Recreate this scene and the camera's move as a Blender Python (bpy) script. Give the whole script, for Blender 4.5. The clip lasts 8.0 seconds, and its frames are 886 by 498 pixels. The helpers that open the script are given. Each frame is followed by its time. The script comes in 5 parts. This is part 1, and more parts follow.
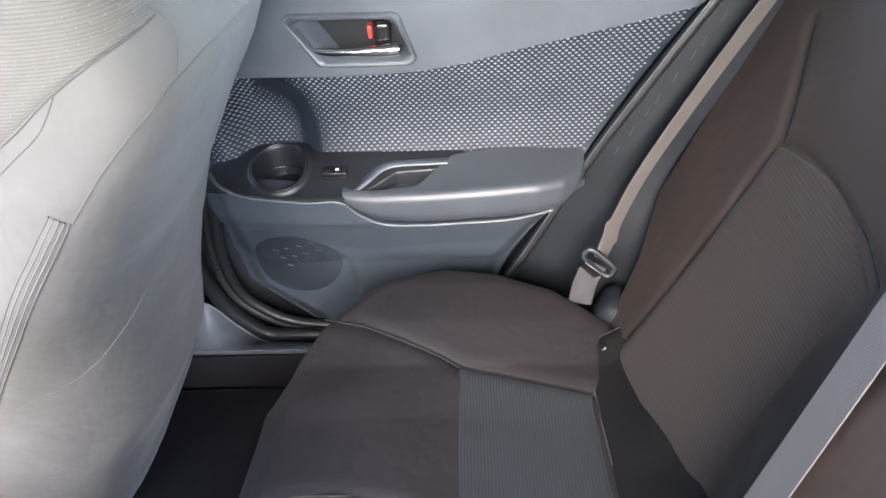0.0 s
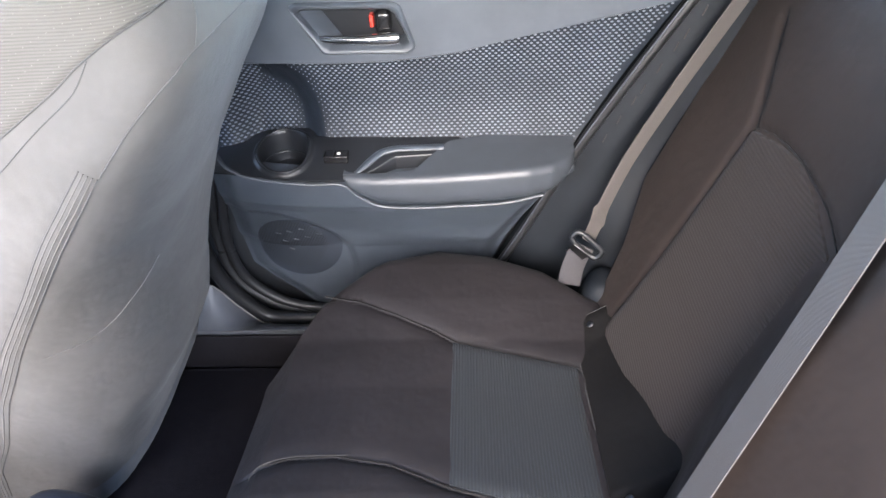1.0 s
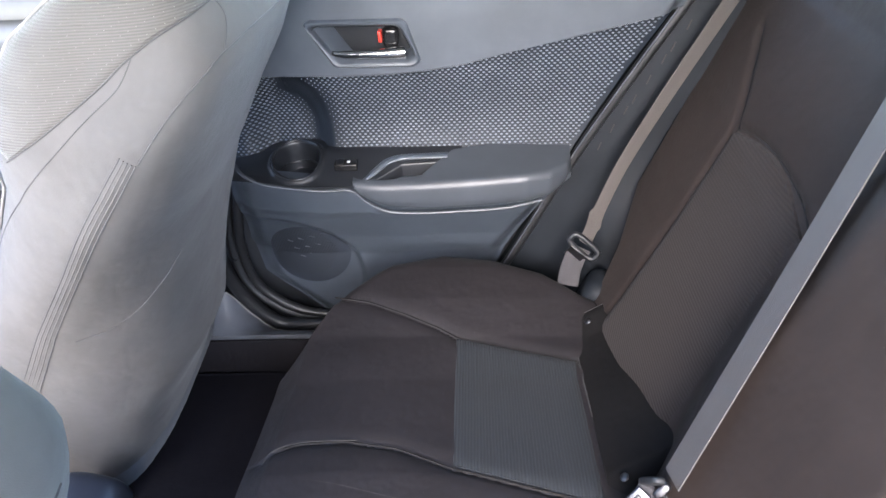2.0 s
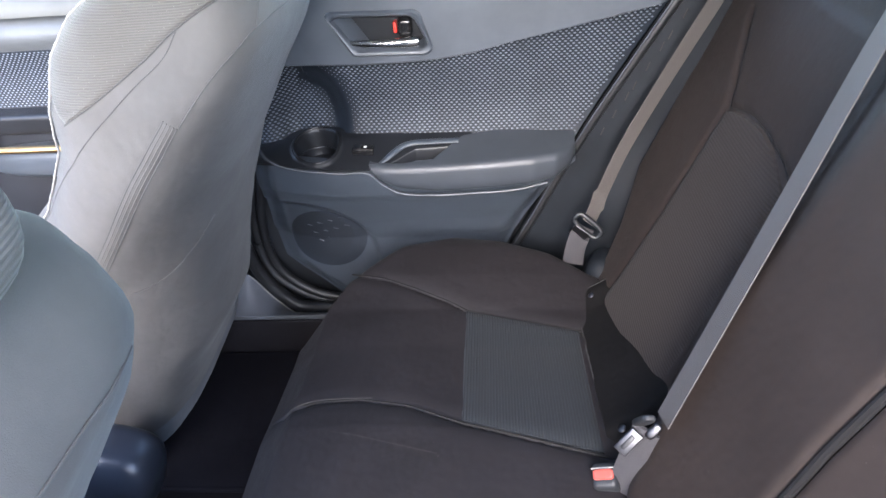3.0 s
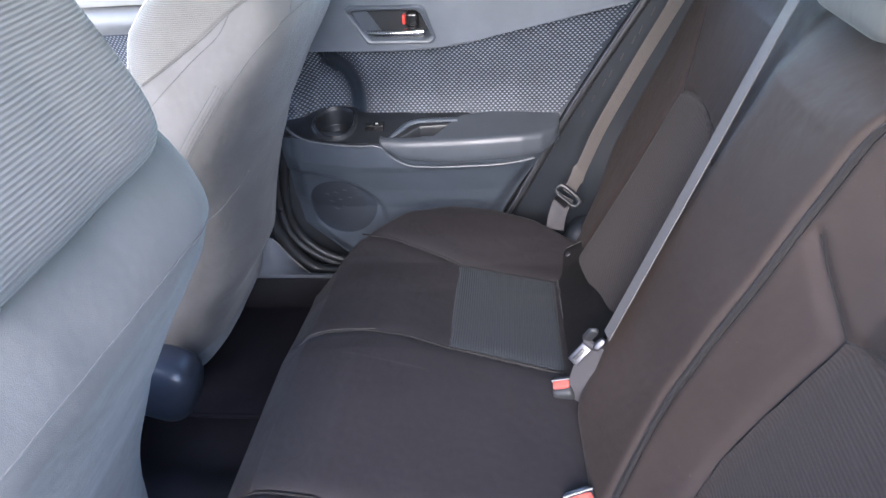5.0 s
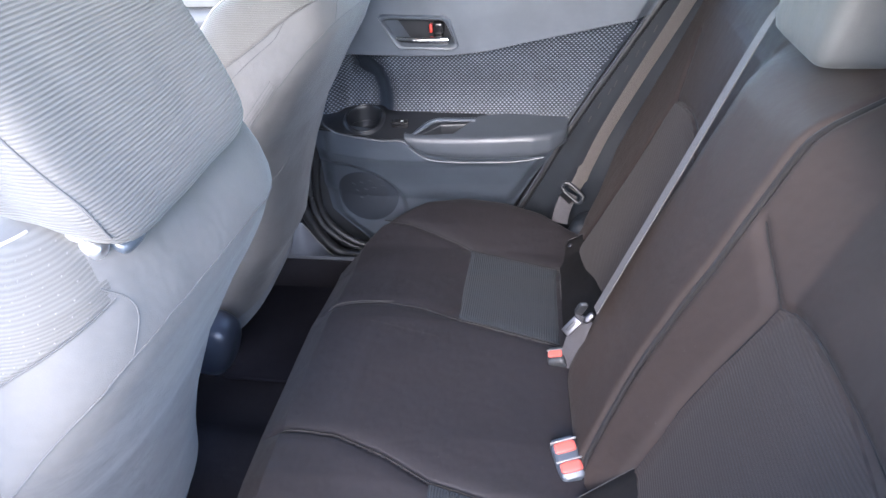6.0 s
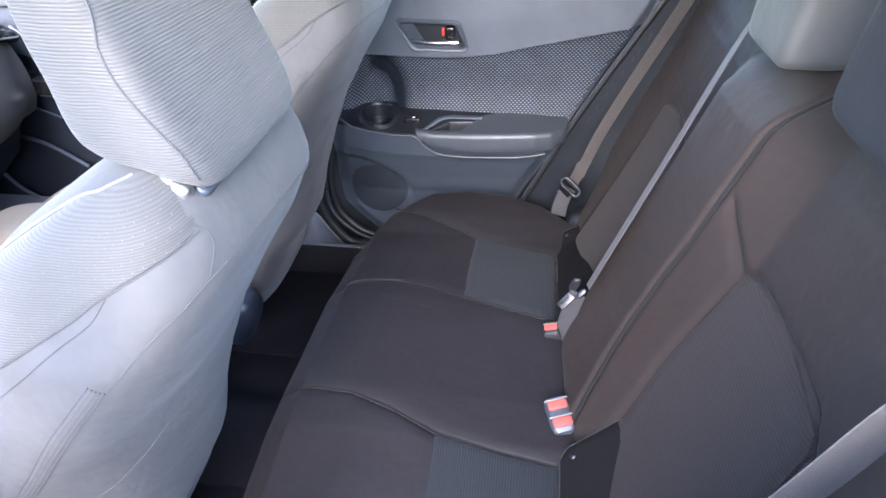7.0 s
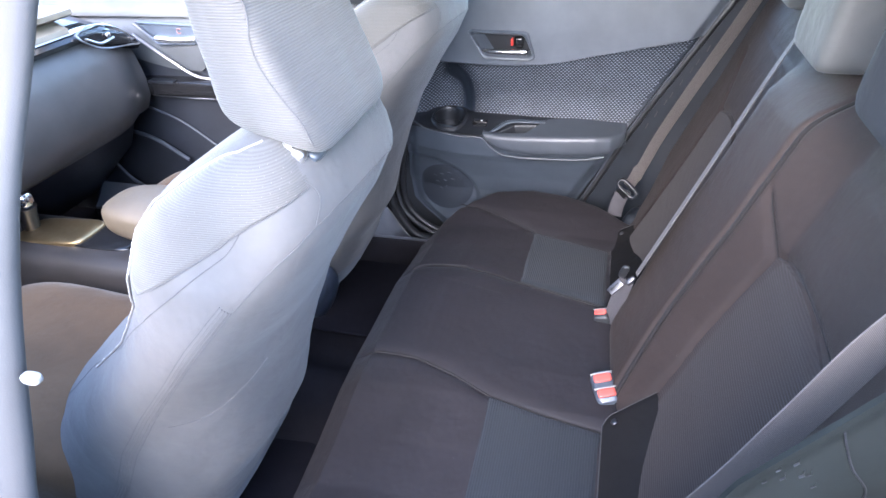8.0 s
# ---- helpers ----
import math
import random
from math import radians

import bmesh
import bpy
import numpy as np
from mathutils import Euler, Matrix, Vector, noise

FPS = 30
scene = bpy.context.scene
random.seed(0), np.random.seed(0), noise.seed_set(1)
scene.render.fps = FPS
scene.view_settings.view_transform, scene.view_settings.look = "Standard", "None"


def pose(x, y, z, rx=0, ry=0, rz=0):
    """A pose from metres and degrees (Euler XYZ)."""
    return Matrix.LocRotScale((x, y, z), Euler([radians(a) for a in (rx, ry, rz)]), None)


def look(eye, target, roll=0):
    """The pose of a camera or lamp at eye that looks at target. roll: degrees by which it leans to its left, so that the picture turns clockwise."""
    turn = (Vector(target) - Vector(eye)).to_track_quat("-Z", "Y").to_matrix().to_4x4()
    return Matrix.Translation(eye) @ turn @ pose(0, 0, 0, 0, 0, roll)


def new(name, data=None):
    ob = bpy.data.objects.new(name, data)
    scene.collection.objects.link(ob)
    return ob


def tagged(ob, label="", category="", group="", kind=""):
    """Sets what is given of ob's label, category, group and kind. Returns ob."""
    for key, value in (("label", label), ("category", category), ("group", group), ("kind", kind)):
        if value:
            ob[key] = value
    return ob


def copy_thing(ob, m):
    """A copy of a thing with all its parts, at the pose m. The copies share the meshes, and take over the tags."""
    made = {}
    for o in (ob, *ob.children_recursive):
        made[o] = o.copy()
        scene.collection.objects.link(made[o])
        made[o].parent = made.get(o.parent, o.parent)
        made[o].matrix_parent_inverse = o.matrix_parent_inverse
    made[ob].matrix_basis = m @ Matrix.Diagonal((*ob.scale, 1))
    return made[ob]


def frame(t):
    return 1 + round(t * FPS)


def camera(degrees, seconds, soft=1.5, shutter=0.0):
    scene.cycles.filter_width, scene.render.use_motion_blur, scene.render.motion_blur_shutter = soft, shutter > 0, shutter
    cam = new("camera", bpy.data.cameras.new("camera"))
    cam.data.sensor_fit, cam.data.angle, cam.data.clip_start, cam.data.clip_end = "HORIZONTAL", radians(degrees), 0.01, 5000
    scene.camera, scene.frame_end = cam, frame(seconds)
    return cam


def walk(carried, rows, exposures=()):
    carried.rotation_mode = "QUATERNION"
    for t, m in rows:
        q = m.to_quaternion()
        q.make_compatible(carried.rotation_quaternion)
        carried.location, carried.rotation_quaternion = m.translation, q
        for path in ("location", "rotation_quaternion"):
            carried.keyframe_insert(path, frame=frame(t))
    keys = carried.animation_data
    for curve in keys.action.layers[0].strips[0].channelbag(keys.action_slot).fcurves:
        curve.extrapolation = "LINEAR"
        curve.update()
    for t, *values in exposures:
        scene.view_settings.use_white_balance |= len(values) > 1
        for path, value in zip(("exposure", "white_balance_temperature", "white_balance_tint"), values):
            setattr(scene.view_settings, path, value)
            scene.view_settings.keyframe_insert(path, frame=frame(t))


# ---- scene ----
cam = camera(71.8, 8.0, soft=1.5)
PATH = [
    (0, (0.067, -0.238, 1.174), (-0.043, 1.259, -0.147), -4.6),
    (0.5, (0.073, -0.271, 1.173), (-0.028, 1.23, -0.145), -4.3),
    (1, (0.075, -0.306, 1.174), (-0.031, 1.205, -0.132), -3.8),
    (2.5, (0.085, -0.428, 1.167), (-0.056, 1.166, -0.033), -4.9),
    (3, (0.091, -0.476, 1.159), (-0.08, 1.12, -0.034), -5.2),
    (3.5, (0.099, -0.518, 1.159), (-0.079, 1.087, -0.021), -5.5),
    (4, (0.114, -0.566, 1.16), (-0.065, 1.058, 0.007), -4.7),
    (4.5, (0.136, -0.622, 1.172), (-0.053, 1.01, 0.032), -3.6),
    (4.7, (0.141, -0.64, 1.181), (-0.059, 0.972, 0.014), -4.1),
    (5.8, (0.157, -0.785, 1.243), (-0.111, 0.795, 0.048), -4.5),
    (6, (0.165, -0.813, 1.252), (-0.105, 0.783, 0.078), -3.4),
    (6.5, (0.172, -0.88, 1.271), (-0.106, 0.73, 0.118), -3.7),
    (7, (0.168, -0.942, 1.275), (-0.104, 0.67, 0.124), -2.0),
    (7.5, (0.183, -1.017, 1.284), (-0.155, 0.599, 0.156), -2.3),
    (8, (0.192, -1.085, 1.297), (-0.277, 0.515, 0.193), -3.3),
]
walk(cam, [(t, look(eye, target, roll)) for t, eye, target, roll in PATH],
     [(0.0, 4.57, 6840, 12), (1.0, 4.47, 6740, 13), (2.5, 4.17, 6490, 14), (3.5, 4.02, 6400, 14), (4.5, 4.16, 6310, 15), (6.0, 4.21, 6240, 16), (7.0, 4.05, 6160, 17), (8.0, 4.21, 6090, 17)])

# ---------------------------------------------------------------- light
world = bpy.data.worlds.new("sky")
scene.world = world
world.use_nodes = True
wn = world.node_tree
sky = wn.nodes.new("ShaderNodeTexSky")
sky.sky_type = "NISHITA"
sky.sun_disc = False
sky.sun_elevation = radians(30)
sky.sun_rotation = radians(187)
wn.links.new(sky.outputs[0], wn.nodes["Background"].inputs[0])
wn.nodes["Background"].inputs[1].default_value = 0.15

sun_data = bpy.data.lights.new("sun", "SUN")
sun_data.energy = 0.5
sun_data.angle = radians(45)
sun_data.color = (1.0, 0.98, 0.95)
sun = new("sun", sun_data)
sun.matrix_world = look((0.5, -4.0, 2.35), (0, 0, 0))


# ---------------------------------------------------------------- materials
def nodes_of(name):
    m = bpy.data.materials.new(name)
    m.use_nodes = True
    nt = m.node_tree
    return m, nt, nt.nodes["Principled BSDF"]


def coords(nt, scale=(1, 1, 1), rot=(0, 0, 0)):
    tc = nt.nodes.new("ShaderNodeTexCoord")
    mp = nt.nodes.new("ShaderNodeMapping")
    mp.inputs["Scale"].default_value = scale
    mp.inputs["Rotation"].default_value = [radians(a) for a in rot]
    nt.links.new(tc.outputs["Object"], mp.inputs[0])
    return mp.outputs[0]


def noise_tex(nt, vec, scale, detail=4.0, rough=0.55):
    n = nt.nodes.new("ShaderNodeTexNoise")
    n.inputs["Scale"].default_value = scale
    n.inputs["Detail"].default_value = detail
    n.inputs["Roughness"].default_value = rough
    nt.links.new(vec, n.inputs["Vector"])
    return n.outputs[0]


def wave_tex(nt, vec, scale, axis, distortion=0.0):
    w = nt.nodes.new("ShaderNodeTexWave")
    w.bands_direction = axis
    w.inputs["Scale"].default_value = scale
    w.inputs["Distortion"].default_value = distortion
    w.inputs["Detail"].default_value = 1.0
    nt.links.new(vec, w.inputs["Vector"])
    return w.outputs["Fac"]


def mixed(nt, fac, a, b):
    m = nt.nodes.new("ShaderNodeMix")
    m.data_type = "RGBA"
    nt.links.new(fac, m.inputs[0])
    for i, c in ((6, a), (7, b)):
        if isinstance(c, tuple):
            m.inputs[i].default_value = (*c, 1)
        else:
            nt.links.new(c, m.inputs[i])
    return m.outputs[2]


def ramp(nt, fac, lo, hi):
    r = nt.nodes.new("ShaderNodeMapRange")
    r.inputs[1].default_value, r.inputs[2].default_value = lo, hi
    nt.links.new(fac, r.inputs[0])
    return r.outputs[0]


def math_node(nt, op, a, b):
    m = nt.nodes.new("ShaderNodeMath")
    m.operation = op
    for i, v in ((0, a), (1, b)):
        if isinstance(v, (int, float)):
            m.inputs[i].default_value = v
        else:
            nt.links.new(v, m.inputs[i])
    return m.outputs[0]


def bump(nt, bsdf, height, strength, distance, prior=None):
    b = nt.nodes.new("ShaderNodeBump")
    b.inputs["Strength"].default_value = strength
    b.inputs["Distance"].default_value = distance
    nt.links.new(height, b.inputs["Height"])
    if prior is not None:
        nt.links.new(prior, b.inputs["Normal"])
    nt.links.new(b.outputs[0], bsdf.inputs["Normal"])
    return b.outputs[0]


def scaled(c, k):
    return tuple(min(1.0, v * k) for v in c)


def plastic(name, color, rough=0.5, grain=900.0, grain_depth=0.0004, vary=0.15, spec=0.5):
    """Moulded trim plastic: leather-like grain, faint scuffs."""
    m, nt, b = nodes_of(name)
    v = coords(nt)
    big = ramp(nt, noise_tex(nt, v, 9.0, 5.0), 0.35, 0.7)
    nt.links.new(mixed(nt, big, scaled(color, 1 - vary), scaled(color, 1 + vary)), b.inputs["Base Color"])
    r = nt.nodes.new("ShaderNodeMapRange")
    r.inputs[3].default_value, r.inputs[4].default_value = rough - 0.06, rough + 0.08
    nt.links.new(noise_tex(nt, v, 35.0, 5.0, 0.7), r.inputs[0])
    nt.links.new(r.outputs[0], b.inputs["Roughness"])
    b.inputs["Specular IOR Level"].default_value = spec
    bump(nt, b, noise_tex(nt, v, grain, 2.0), 0.5, grain_depth)
    return m


def cloth(name, color, weave=1400.0, depth=0.0005, vary=0.2, sheen=0.25, dust=0.0, rough=0.9, gloss=0.25):
    """Woven seat cloth: fine weave, soft creases, worn and dusty patches."""
    m, nt, b = nodes_of(name)
    v = coords(nt)
    big = ramp(nt, noise_tex(nt, v, 5.0, 6.0, 0.6), 0.3, 0.72)
    fine = noise_tex(nt, v, weave, 2.0)
    c = mixed(nt, big, scaled(color, 1 - vary), scaled(color, 1 + vary))
    c = mixed(nt, ramp(nt, fine, 0.3, 0.7), c, mixed(nt, big, scaled(color, 0.8), scaled(color, 1.35)))
    if dust:
        spots = ramp(nt, noise_tex(nt, v, 160.0, 3.0, 0.8), 0.69, 0.8)
        c = mixed(nt, math_node(nt, "MULTIPLY", spots, dust), c, (0.35, 0.33, 0.31))
    nt.links.new(c, b.inputs["Base Color"])
    b.inputs["Roughness"].default_value = rough
    b.inputs["Specular IOR Level"].default_value = gloss
    b.inputs["Sheen Weight"].default_value = sheen
    b.inputs["Sheen Roughness"].default_value = 0.4
    soft = bump(nt, b, noise_tex(nt, v, 14.0, 3.0), 0.35, 0.012)
    bump(nt, b, fine, 0.6, depth, soft)
    return m


def ribbed(name, color, axis, pitch, depth, contrast=0.75, cross=None, cross_pitch=0.0, sheen=0.25, rot=(0, 0, 0)):
    """Cloth with raised cords along one direction, optionally broken across into short floats."""
    m, nt, b = nodes_of(name)
    v = coords(nt, rot=rot)
    k = 2 * math.pi / (20.0 * pitch)
    w = wave_tex(nt, v, k, axis, 0.25)
    h = w
    if cross:
        h = math_node(nt, "MULTIPLY", w, wave_tex(nt, v, 2 * math.pi / (20.0 * cross_pitch), cross, 0.3))
    fine = noise_tex(nt, v, 1500.0, 2.0)
    big = ramp(nt, noise_tex(nt, v, 6.0, 5.0), 0.3, 0.7)
    c = mixed(nt, h, scaled(color, contrast), scaled(color, 1.12))
    c = mixed(nt, math_node(nt, "MULTIPLY", big, 0.35), c, scaled(color, 0.8))
    c = mixed(nt, math_node(nt, "MULTIPLY", fine, 0.4), c, scaled(color, 0.7))
    nt.links.new(c, b.inputs["Base Color"])
    b.inputs["Roughness"].default_value = 0.9
    b.inputs["Specular IOR Level"].default_value = 0.25
    b.inputs["Sheen Weight"].default_value = sheen
    first = bump(nt, b, fine, 0.4, 0.0005)
    bump(nt, b, h, 0.7, depth, first)
    return m


def metal(name, color, rough=0.18):
    m, nt, b = nodes_of(name)
    b.inputs["Metallic"].default_value = 1.0
    v = coords(nt)
    nt.links.new(mixed(nt, noise_tex(nt, v, 40.0), scaled(color, 0.85), color), b.inputs["Base Color"])
    r = nt.nodes.new("ShaderNodeMapRange")
    r.inputs[3].default_value, r.inputs[4].default_value = rough * 0.7, rough * 1.5
    nt.links.new(noise_tex(nt, v, 60.0), r.inputs[0])
    nt.links.new(r.outputs[0], b.inputs["Roughness"])
    return m


def webbing(name, color):
    m, nt, b = nodes_of(name)
    v = coords(nt)
    w = wave_tex(nt, v, 2 * math.pi / (20 * 0.0010), "DIAGONAL", 0.5)
    nt.links.new(mixed(nt, w, scaled(color, 0.6), scaled(color, 1.25)), b.inputs["Base Color"])
    b.inputs["Roughness"].default_value = 0.8
    b.inputs["Specular IOR Level"].default_value = 0.25
    b.inputs["Sheen Weight"].default_value = 0.1
    bump(nt, b, w, 0.5, 0.0006)
    return m


def glass_mat(name):
    m, nt, b = nodes_of(name)
    b.inputs["Base Color"].default_value = (0.92, 0.96, 0.94, 1)
    b.inputs["Transmission Weight"].default_value = 1.0
    b.inputs["Roughness"].default_value = 0.0
    b.inputs["IOR"].default_value = 1.1
    return m


M_TRIM_UP = plastic("grey_soft_trim", (0.066, 0.077, 0.093), 0.42, 1100, 0.0003)
M_TRIM = plastic("charcoal_trim", (0.054, 0.066, 0.083), 0.31, 900, 0.0004, 0.15, 0.75)
M_TRIM_PAD = plastic("armrest_vinyl", (0.040, 0.047, 0.057), 0.46, 1500, 0.0001, 0.15, 0.65)
M_TRIM_DARK = plastic("black_trim", (0.022, 0.024, 0.027), 0.5, 900, 0.0003)
M_SHELF = plastic("shelf_black", (0.013, 0.0145, 0.0175), 0.36, 1200, 0.0002, 0.15, 0.4)
# Cover's own dark tone, deepened in colour for the shadow on the lower door.
M_SPEAKER = plastic("shaded_speaker_cover", (0.027, 0.033, 0.043), 0.45, 900, 0.0003, 0.15, 0.4)
M_LEDGE = plastic("ledge_grey", (0.058, 0.066, 0.078), 0.46, 900, 0.0003)
M_GLOSS = plastic("gloss_black", (0.012, 0.012, 0.013), 0.14, 300, 0.0)
M_INSERT = plastic("insert_base", (0.0125, 0.017, 0.0245), 0.55, 900, 0.0003, 0.15, 0.3)
M_DOT = plastic("insert_dots", (0.150, 0.168, 0.195), 0.24, 900, 0.0001)
M_SIDE = plastic("quarter_trim", (0.0095, 0.012, 0.0155), 0.58, 700, 0.0005, 0.15, 0.18)
M_SILL = plastic("sill_grey", (0.11, 0.118, 0.135), 0.4, 700, 0.0003)
M_RUBBER = plastic("rubber_seal", (0.015, 0.016, 0.018), 0.4, 400, 0.0002)
M_SEAT = cloth("black_seat_cloth", (0.0148, 0.0128, 0.0140), 1500, 0.0005, 0.18, 0.03, 0.25, 0.60, 0.24)
M_BACK = cloth("brown_black_cloth", (0.0264, 0.0192, 0.0166), 1500, 0.0005, 0.18, 0.03, 0.2, 0.66, 0.20)
M_FLAP = cloth("flap_cloth", (0.0080, 0.0074, 0.0074), 1200, 0.0004, 0.15, 0.0, 0.0, 0.85, 0.12)
M_RIB_SEAT = ribbed("ribbed_slate_cloth", (0.0180, 0.0212, 0.0250), "X", 0.0046, 0.0008, 0.62, None, 0, 0.05)
M_RIB_BACK = ribbed("ribbed_brown_cloth", (0.0295, 0.0222, 0.0195), "Z", 0.0042, 0.0006, 0.73, None, 0, 0.05)
M_COVER = cloth("grey_cover_cloth", (0.094, 0.0910, 0.0885), 1400, 0.0004, 0.1, 0.12)
M_COVER_RIB = ribbed("grey_corduroy", (0.101, 0.099, 0.096), "Z", 0.0031, 0.0007, 0.84, None, 0, 0.12)
M_COVER_WOVEN = ribbed("grey_woven_panel", (0.101, 0.097, 0.090), "Z", 0.0026, 0.0004, 0.74, None, 0, 0.2)
M_STITCH = cloth("pale_stitch", (0.42, 0.41, 0.39), 2500, 0.0002, 0.1, 0.2)
M_SEAM_DARK = cloth("dark_seam", (0.012, 0.011, 0.011), 2000, 0.0002, 0.1, 0.1)
M_SEAM_GREY = cloth("grey_seam", (0.040, 0.039, 0.040), 2000, 0.0002, 0.1, 0.1)
M_HEM = cloth("hem_cloth", (0.11, 0.118, 0.130), 1800, 0.0004, 0.2, 0.1)
M_CREASE = cloth("faded_seam", (0.045, 0.041, 0.038), 2000, 0.0002, 0.1, 0.1)
M_THREAD = cloth("pale_thread", (0.15, 0.144, 0.135), 2500, 0.0002, 0.1, 0.1)
M_ZIP = cloth("zip_tape", (0.070, 0.069, 0.070), 2000, 0.0002, 0.1, 0.1)
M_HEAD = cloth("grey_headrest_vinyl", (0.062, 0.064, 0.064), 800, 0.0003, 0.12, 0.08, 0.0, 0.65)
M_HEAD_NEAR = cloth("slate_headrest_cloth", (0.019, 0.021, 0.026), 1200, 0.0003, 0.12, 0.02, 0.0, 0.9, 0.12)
M_BELT = webbing("taupe_webbing", (0.098, 0.088, 0.085))
M_BELT_END = webbing("grey_webbing", (0.046, 0.044, 0.048))
M_CHROME = metal("chrome", (0.82, 0.82, 0.82), 0.12)
M_SATIN = metal("satin_chrome", (0.80, 0.80, 0.80), 0.34)
M_SILVER = metal("silver_trim", (0.42, 0.42, 0.43), 0.34)
M_STEEL = metal("dull_steel", (0.11, 0.11, 0.118), 0.36)
M_RED = plastic("red_button", (0.58, 0.045, 0.03), 0.35, 600, 0.0001, 0.08)
M_BUCKLE = plastic("buckle_red", (0.46, 0.085, 0.065), 0.4, 600, 0.0001, 0.08)
M_HINGE = plastic("hinge_plastic", (0.024, 0.029, 0.041), 0.30, 900, 0.0)
M_LOCK = plastic("faded_red_mark", (0.22, 0.085, 0.07), 0.5, 600, 0.0001, 0.06)
M_WHITE = plastic("white_mark", (0.8, 0.8, 0.8), 0.5, 600, 0.0001, 0.03)
M_PALE = plastic("pale_grey_plastic", (0.22, 0.215, 0.21), 0.5, 600, 0.0001, 0.06)
# Navy trim darkened in colour to make up for shade missing on the front door.
M_FDOOR = plastic("darkened_navy_trim", (0.021, 0.024, 0.031), 0.42, 900, 0.0004)
M_FDOOR_UP = plastic("dark_grey_trim", (0.062, 0.067, 0.072), 0.45, 900, 0.0004)
M_CARPET = cloth("black_carpet", (0.016, 0.0152, 0.0178), 700, 0.002, 0.3, 0.0, 0.0, 0.95, 0.06)
M_MAT = cloth("floor_mat", (0.0140, 0.0138, 0.0180), 500, 0.002, 0.3, 0.0, 0.0, 0.95, 0.06)
M_BROWN = cloth("brown_front_cloth", (0.100, 0.060, 0.032), 1400, 0.0005, 0.15, 0.2)
M_TAN = plastic("tan_vinyl", (0.105, 0.083, 0.056), 0.5, 700, 0.0005)
M_DASH = plastic("dash_grey", (0.062, 0.060, 0.059), 0.42, 800, 0.0005)
M_DASH_TOP = plastic("dash_beige_grey", (0.16, 0.135, 0.100), 0.5, 800, 0.0005)
M_PILLAR = plastic("pale_pillar", (0.058, 0.058, 0.060), 0.6, 800, 0.0003, 0.1, 0.25)
M_LINING = cloth("roof_lining", (0.55, 0.54, 0.52), 900, 0.0004, 0.06, 0.1)
M_GROUND = cloth("asphalt_ground", (0.052, 0.050, 0.048), 40, 0.004, 0.15, 0.0)
M_BLOCK_WALL = plastic("grey_render", (0.22, 0.21, 0.20), 0.85, 120, 0.003)
M_PAINT = plastic("green_grey_trim", (0.0075, 0.0095, 0.0095), 0.55, 800, 0.0002, 0.25, 0.25)
M_BRASS = metal("brass_trim", (0.50, 0.36, 0.19), 0.38)
M_CREAM = plastic("cream_rail", (0.070, 0.071, 0.066), 0.5, 800, 0.0003)
M_CONSOLE = plastic("console_brown", (0.035, 0.03, 0.027), 0.45, 800, 0.0004)
M_GLASS = glass_mat("window_glass")


# ---------------------------------------------------------------- mesh helpers
def part(name, bm, material, parent=None, label="", smooth=True, sharp=0.7):
    me = bpy.data.meshes.new(name)
    bmesh.ops.recalc_face_normals(bm, faces=bm.faces)
    bm.to_mesh(me)
    bm.free()
    if smooth:
        me.polygons.foreach_set("use_smooth", [True] * len(me.polygons))
        me.set_sharp_from_angle(angle=sharp)
    me.materials.append(material)
    ob = new(name, me)
    if parent is not None:
        ob.parent = parent
    if label:
        ob["label"] = label
    return ob


def thing(name, label, category, group="", kind=""):
    return tagged(new(name), label, category, group, kind)


def smooth_step(t):
    t = min(1.0, max(0.0, t))
    return t * t * (3 - 2 * t)


def lerp_table(x, xs, ys):
    return float(np.interp(x, xs, ys))


def surface(fn, us, vs, closed_u=False):
    """A quad sheet through fn(u, v)."""
    verts = [fn(u, v) for u in us for v in vs]
    nu, nv = len(us), len(vs)
    faces = []
    for i in range(nu if closed_u else nu - 1):
        j = (i + 1) % nu
        for k in range(nv - 1):
            faces.append((i * nv + k, j * nv + k, j * nv + k + 1, i * nv + k + 1))
    bm = bmesh.new()
    vv = [bm.verts.new(v) for v in verts]
    for f in faces:
        bm.faces.new([vv[i] for i in f])
    return bm


def shell(bm, depth, way):
    """Close an open sheet into a body by carrying its rim back by depth along way."""
    rim = [e for e in bm.edges if e.is_boundary]
    made = bmesh.ops.extrude_edge_only(bm, edges=rim)["geom"]
    move = [g for g in made if isinstance(g, bmesh.types.BMVert)]
    for v in move:
        v.co += Vector(way) * depth
    return bm


def loft(rings, caps=True):
    """A closed body through rings of equal point counts."""
    bm = bmesh.new()
    rows = [[bm.verts.new(p) for p in r] for r in rings]
    n = len(rings[0])
    for a, b in zip(rows, rows[1:]):
        for i in range(n):
            bm.faces.new((a[i], a[(i + 1) % n], b[(i + 1) % n], b[i]))
    if caps:
        bm.faces.new(rows[0][::-1])
        bm.faces.new(rows[-1])
    return bm


def spline(points, n=24):
    """Points of a smooth curve through the given ones."""
    p = [Vector(q) for q in points]
    p = [2 * p[0] - p[1]] + p + [2 * p[-1] - p[-2]]
    out = []
    for i in range(1, len(p) - 2):
        for k in range(n):
            t = k / n
            a, b, c, d = p[i - 1], p[i], p[i + 1], p[i + 2]
            out.append(0.5 * ((2 * b) + (c - a) * t + (2 * a - 5 * b + 4 * c - d) * t * t + (3 * b - a - 3 * c + d) * t ** 3))
    out.append(p[-2])
    return out


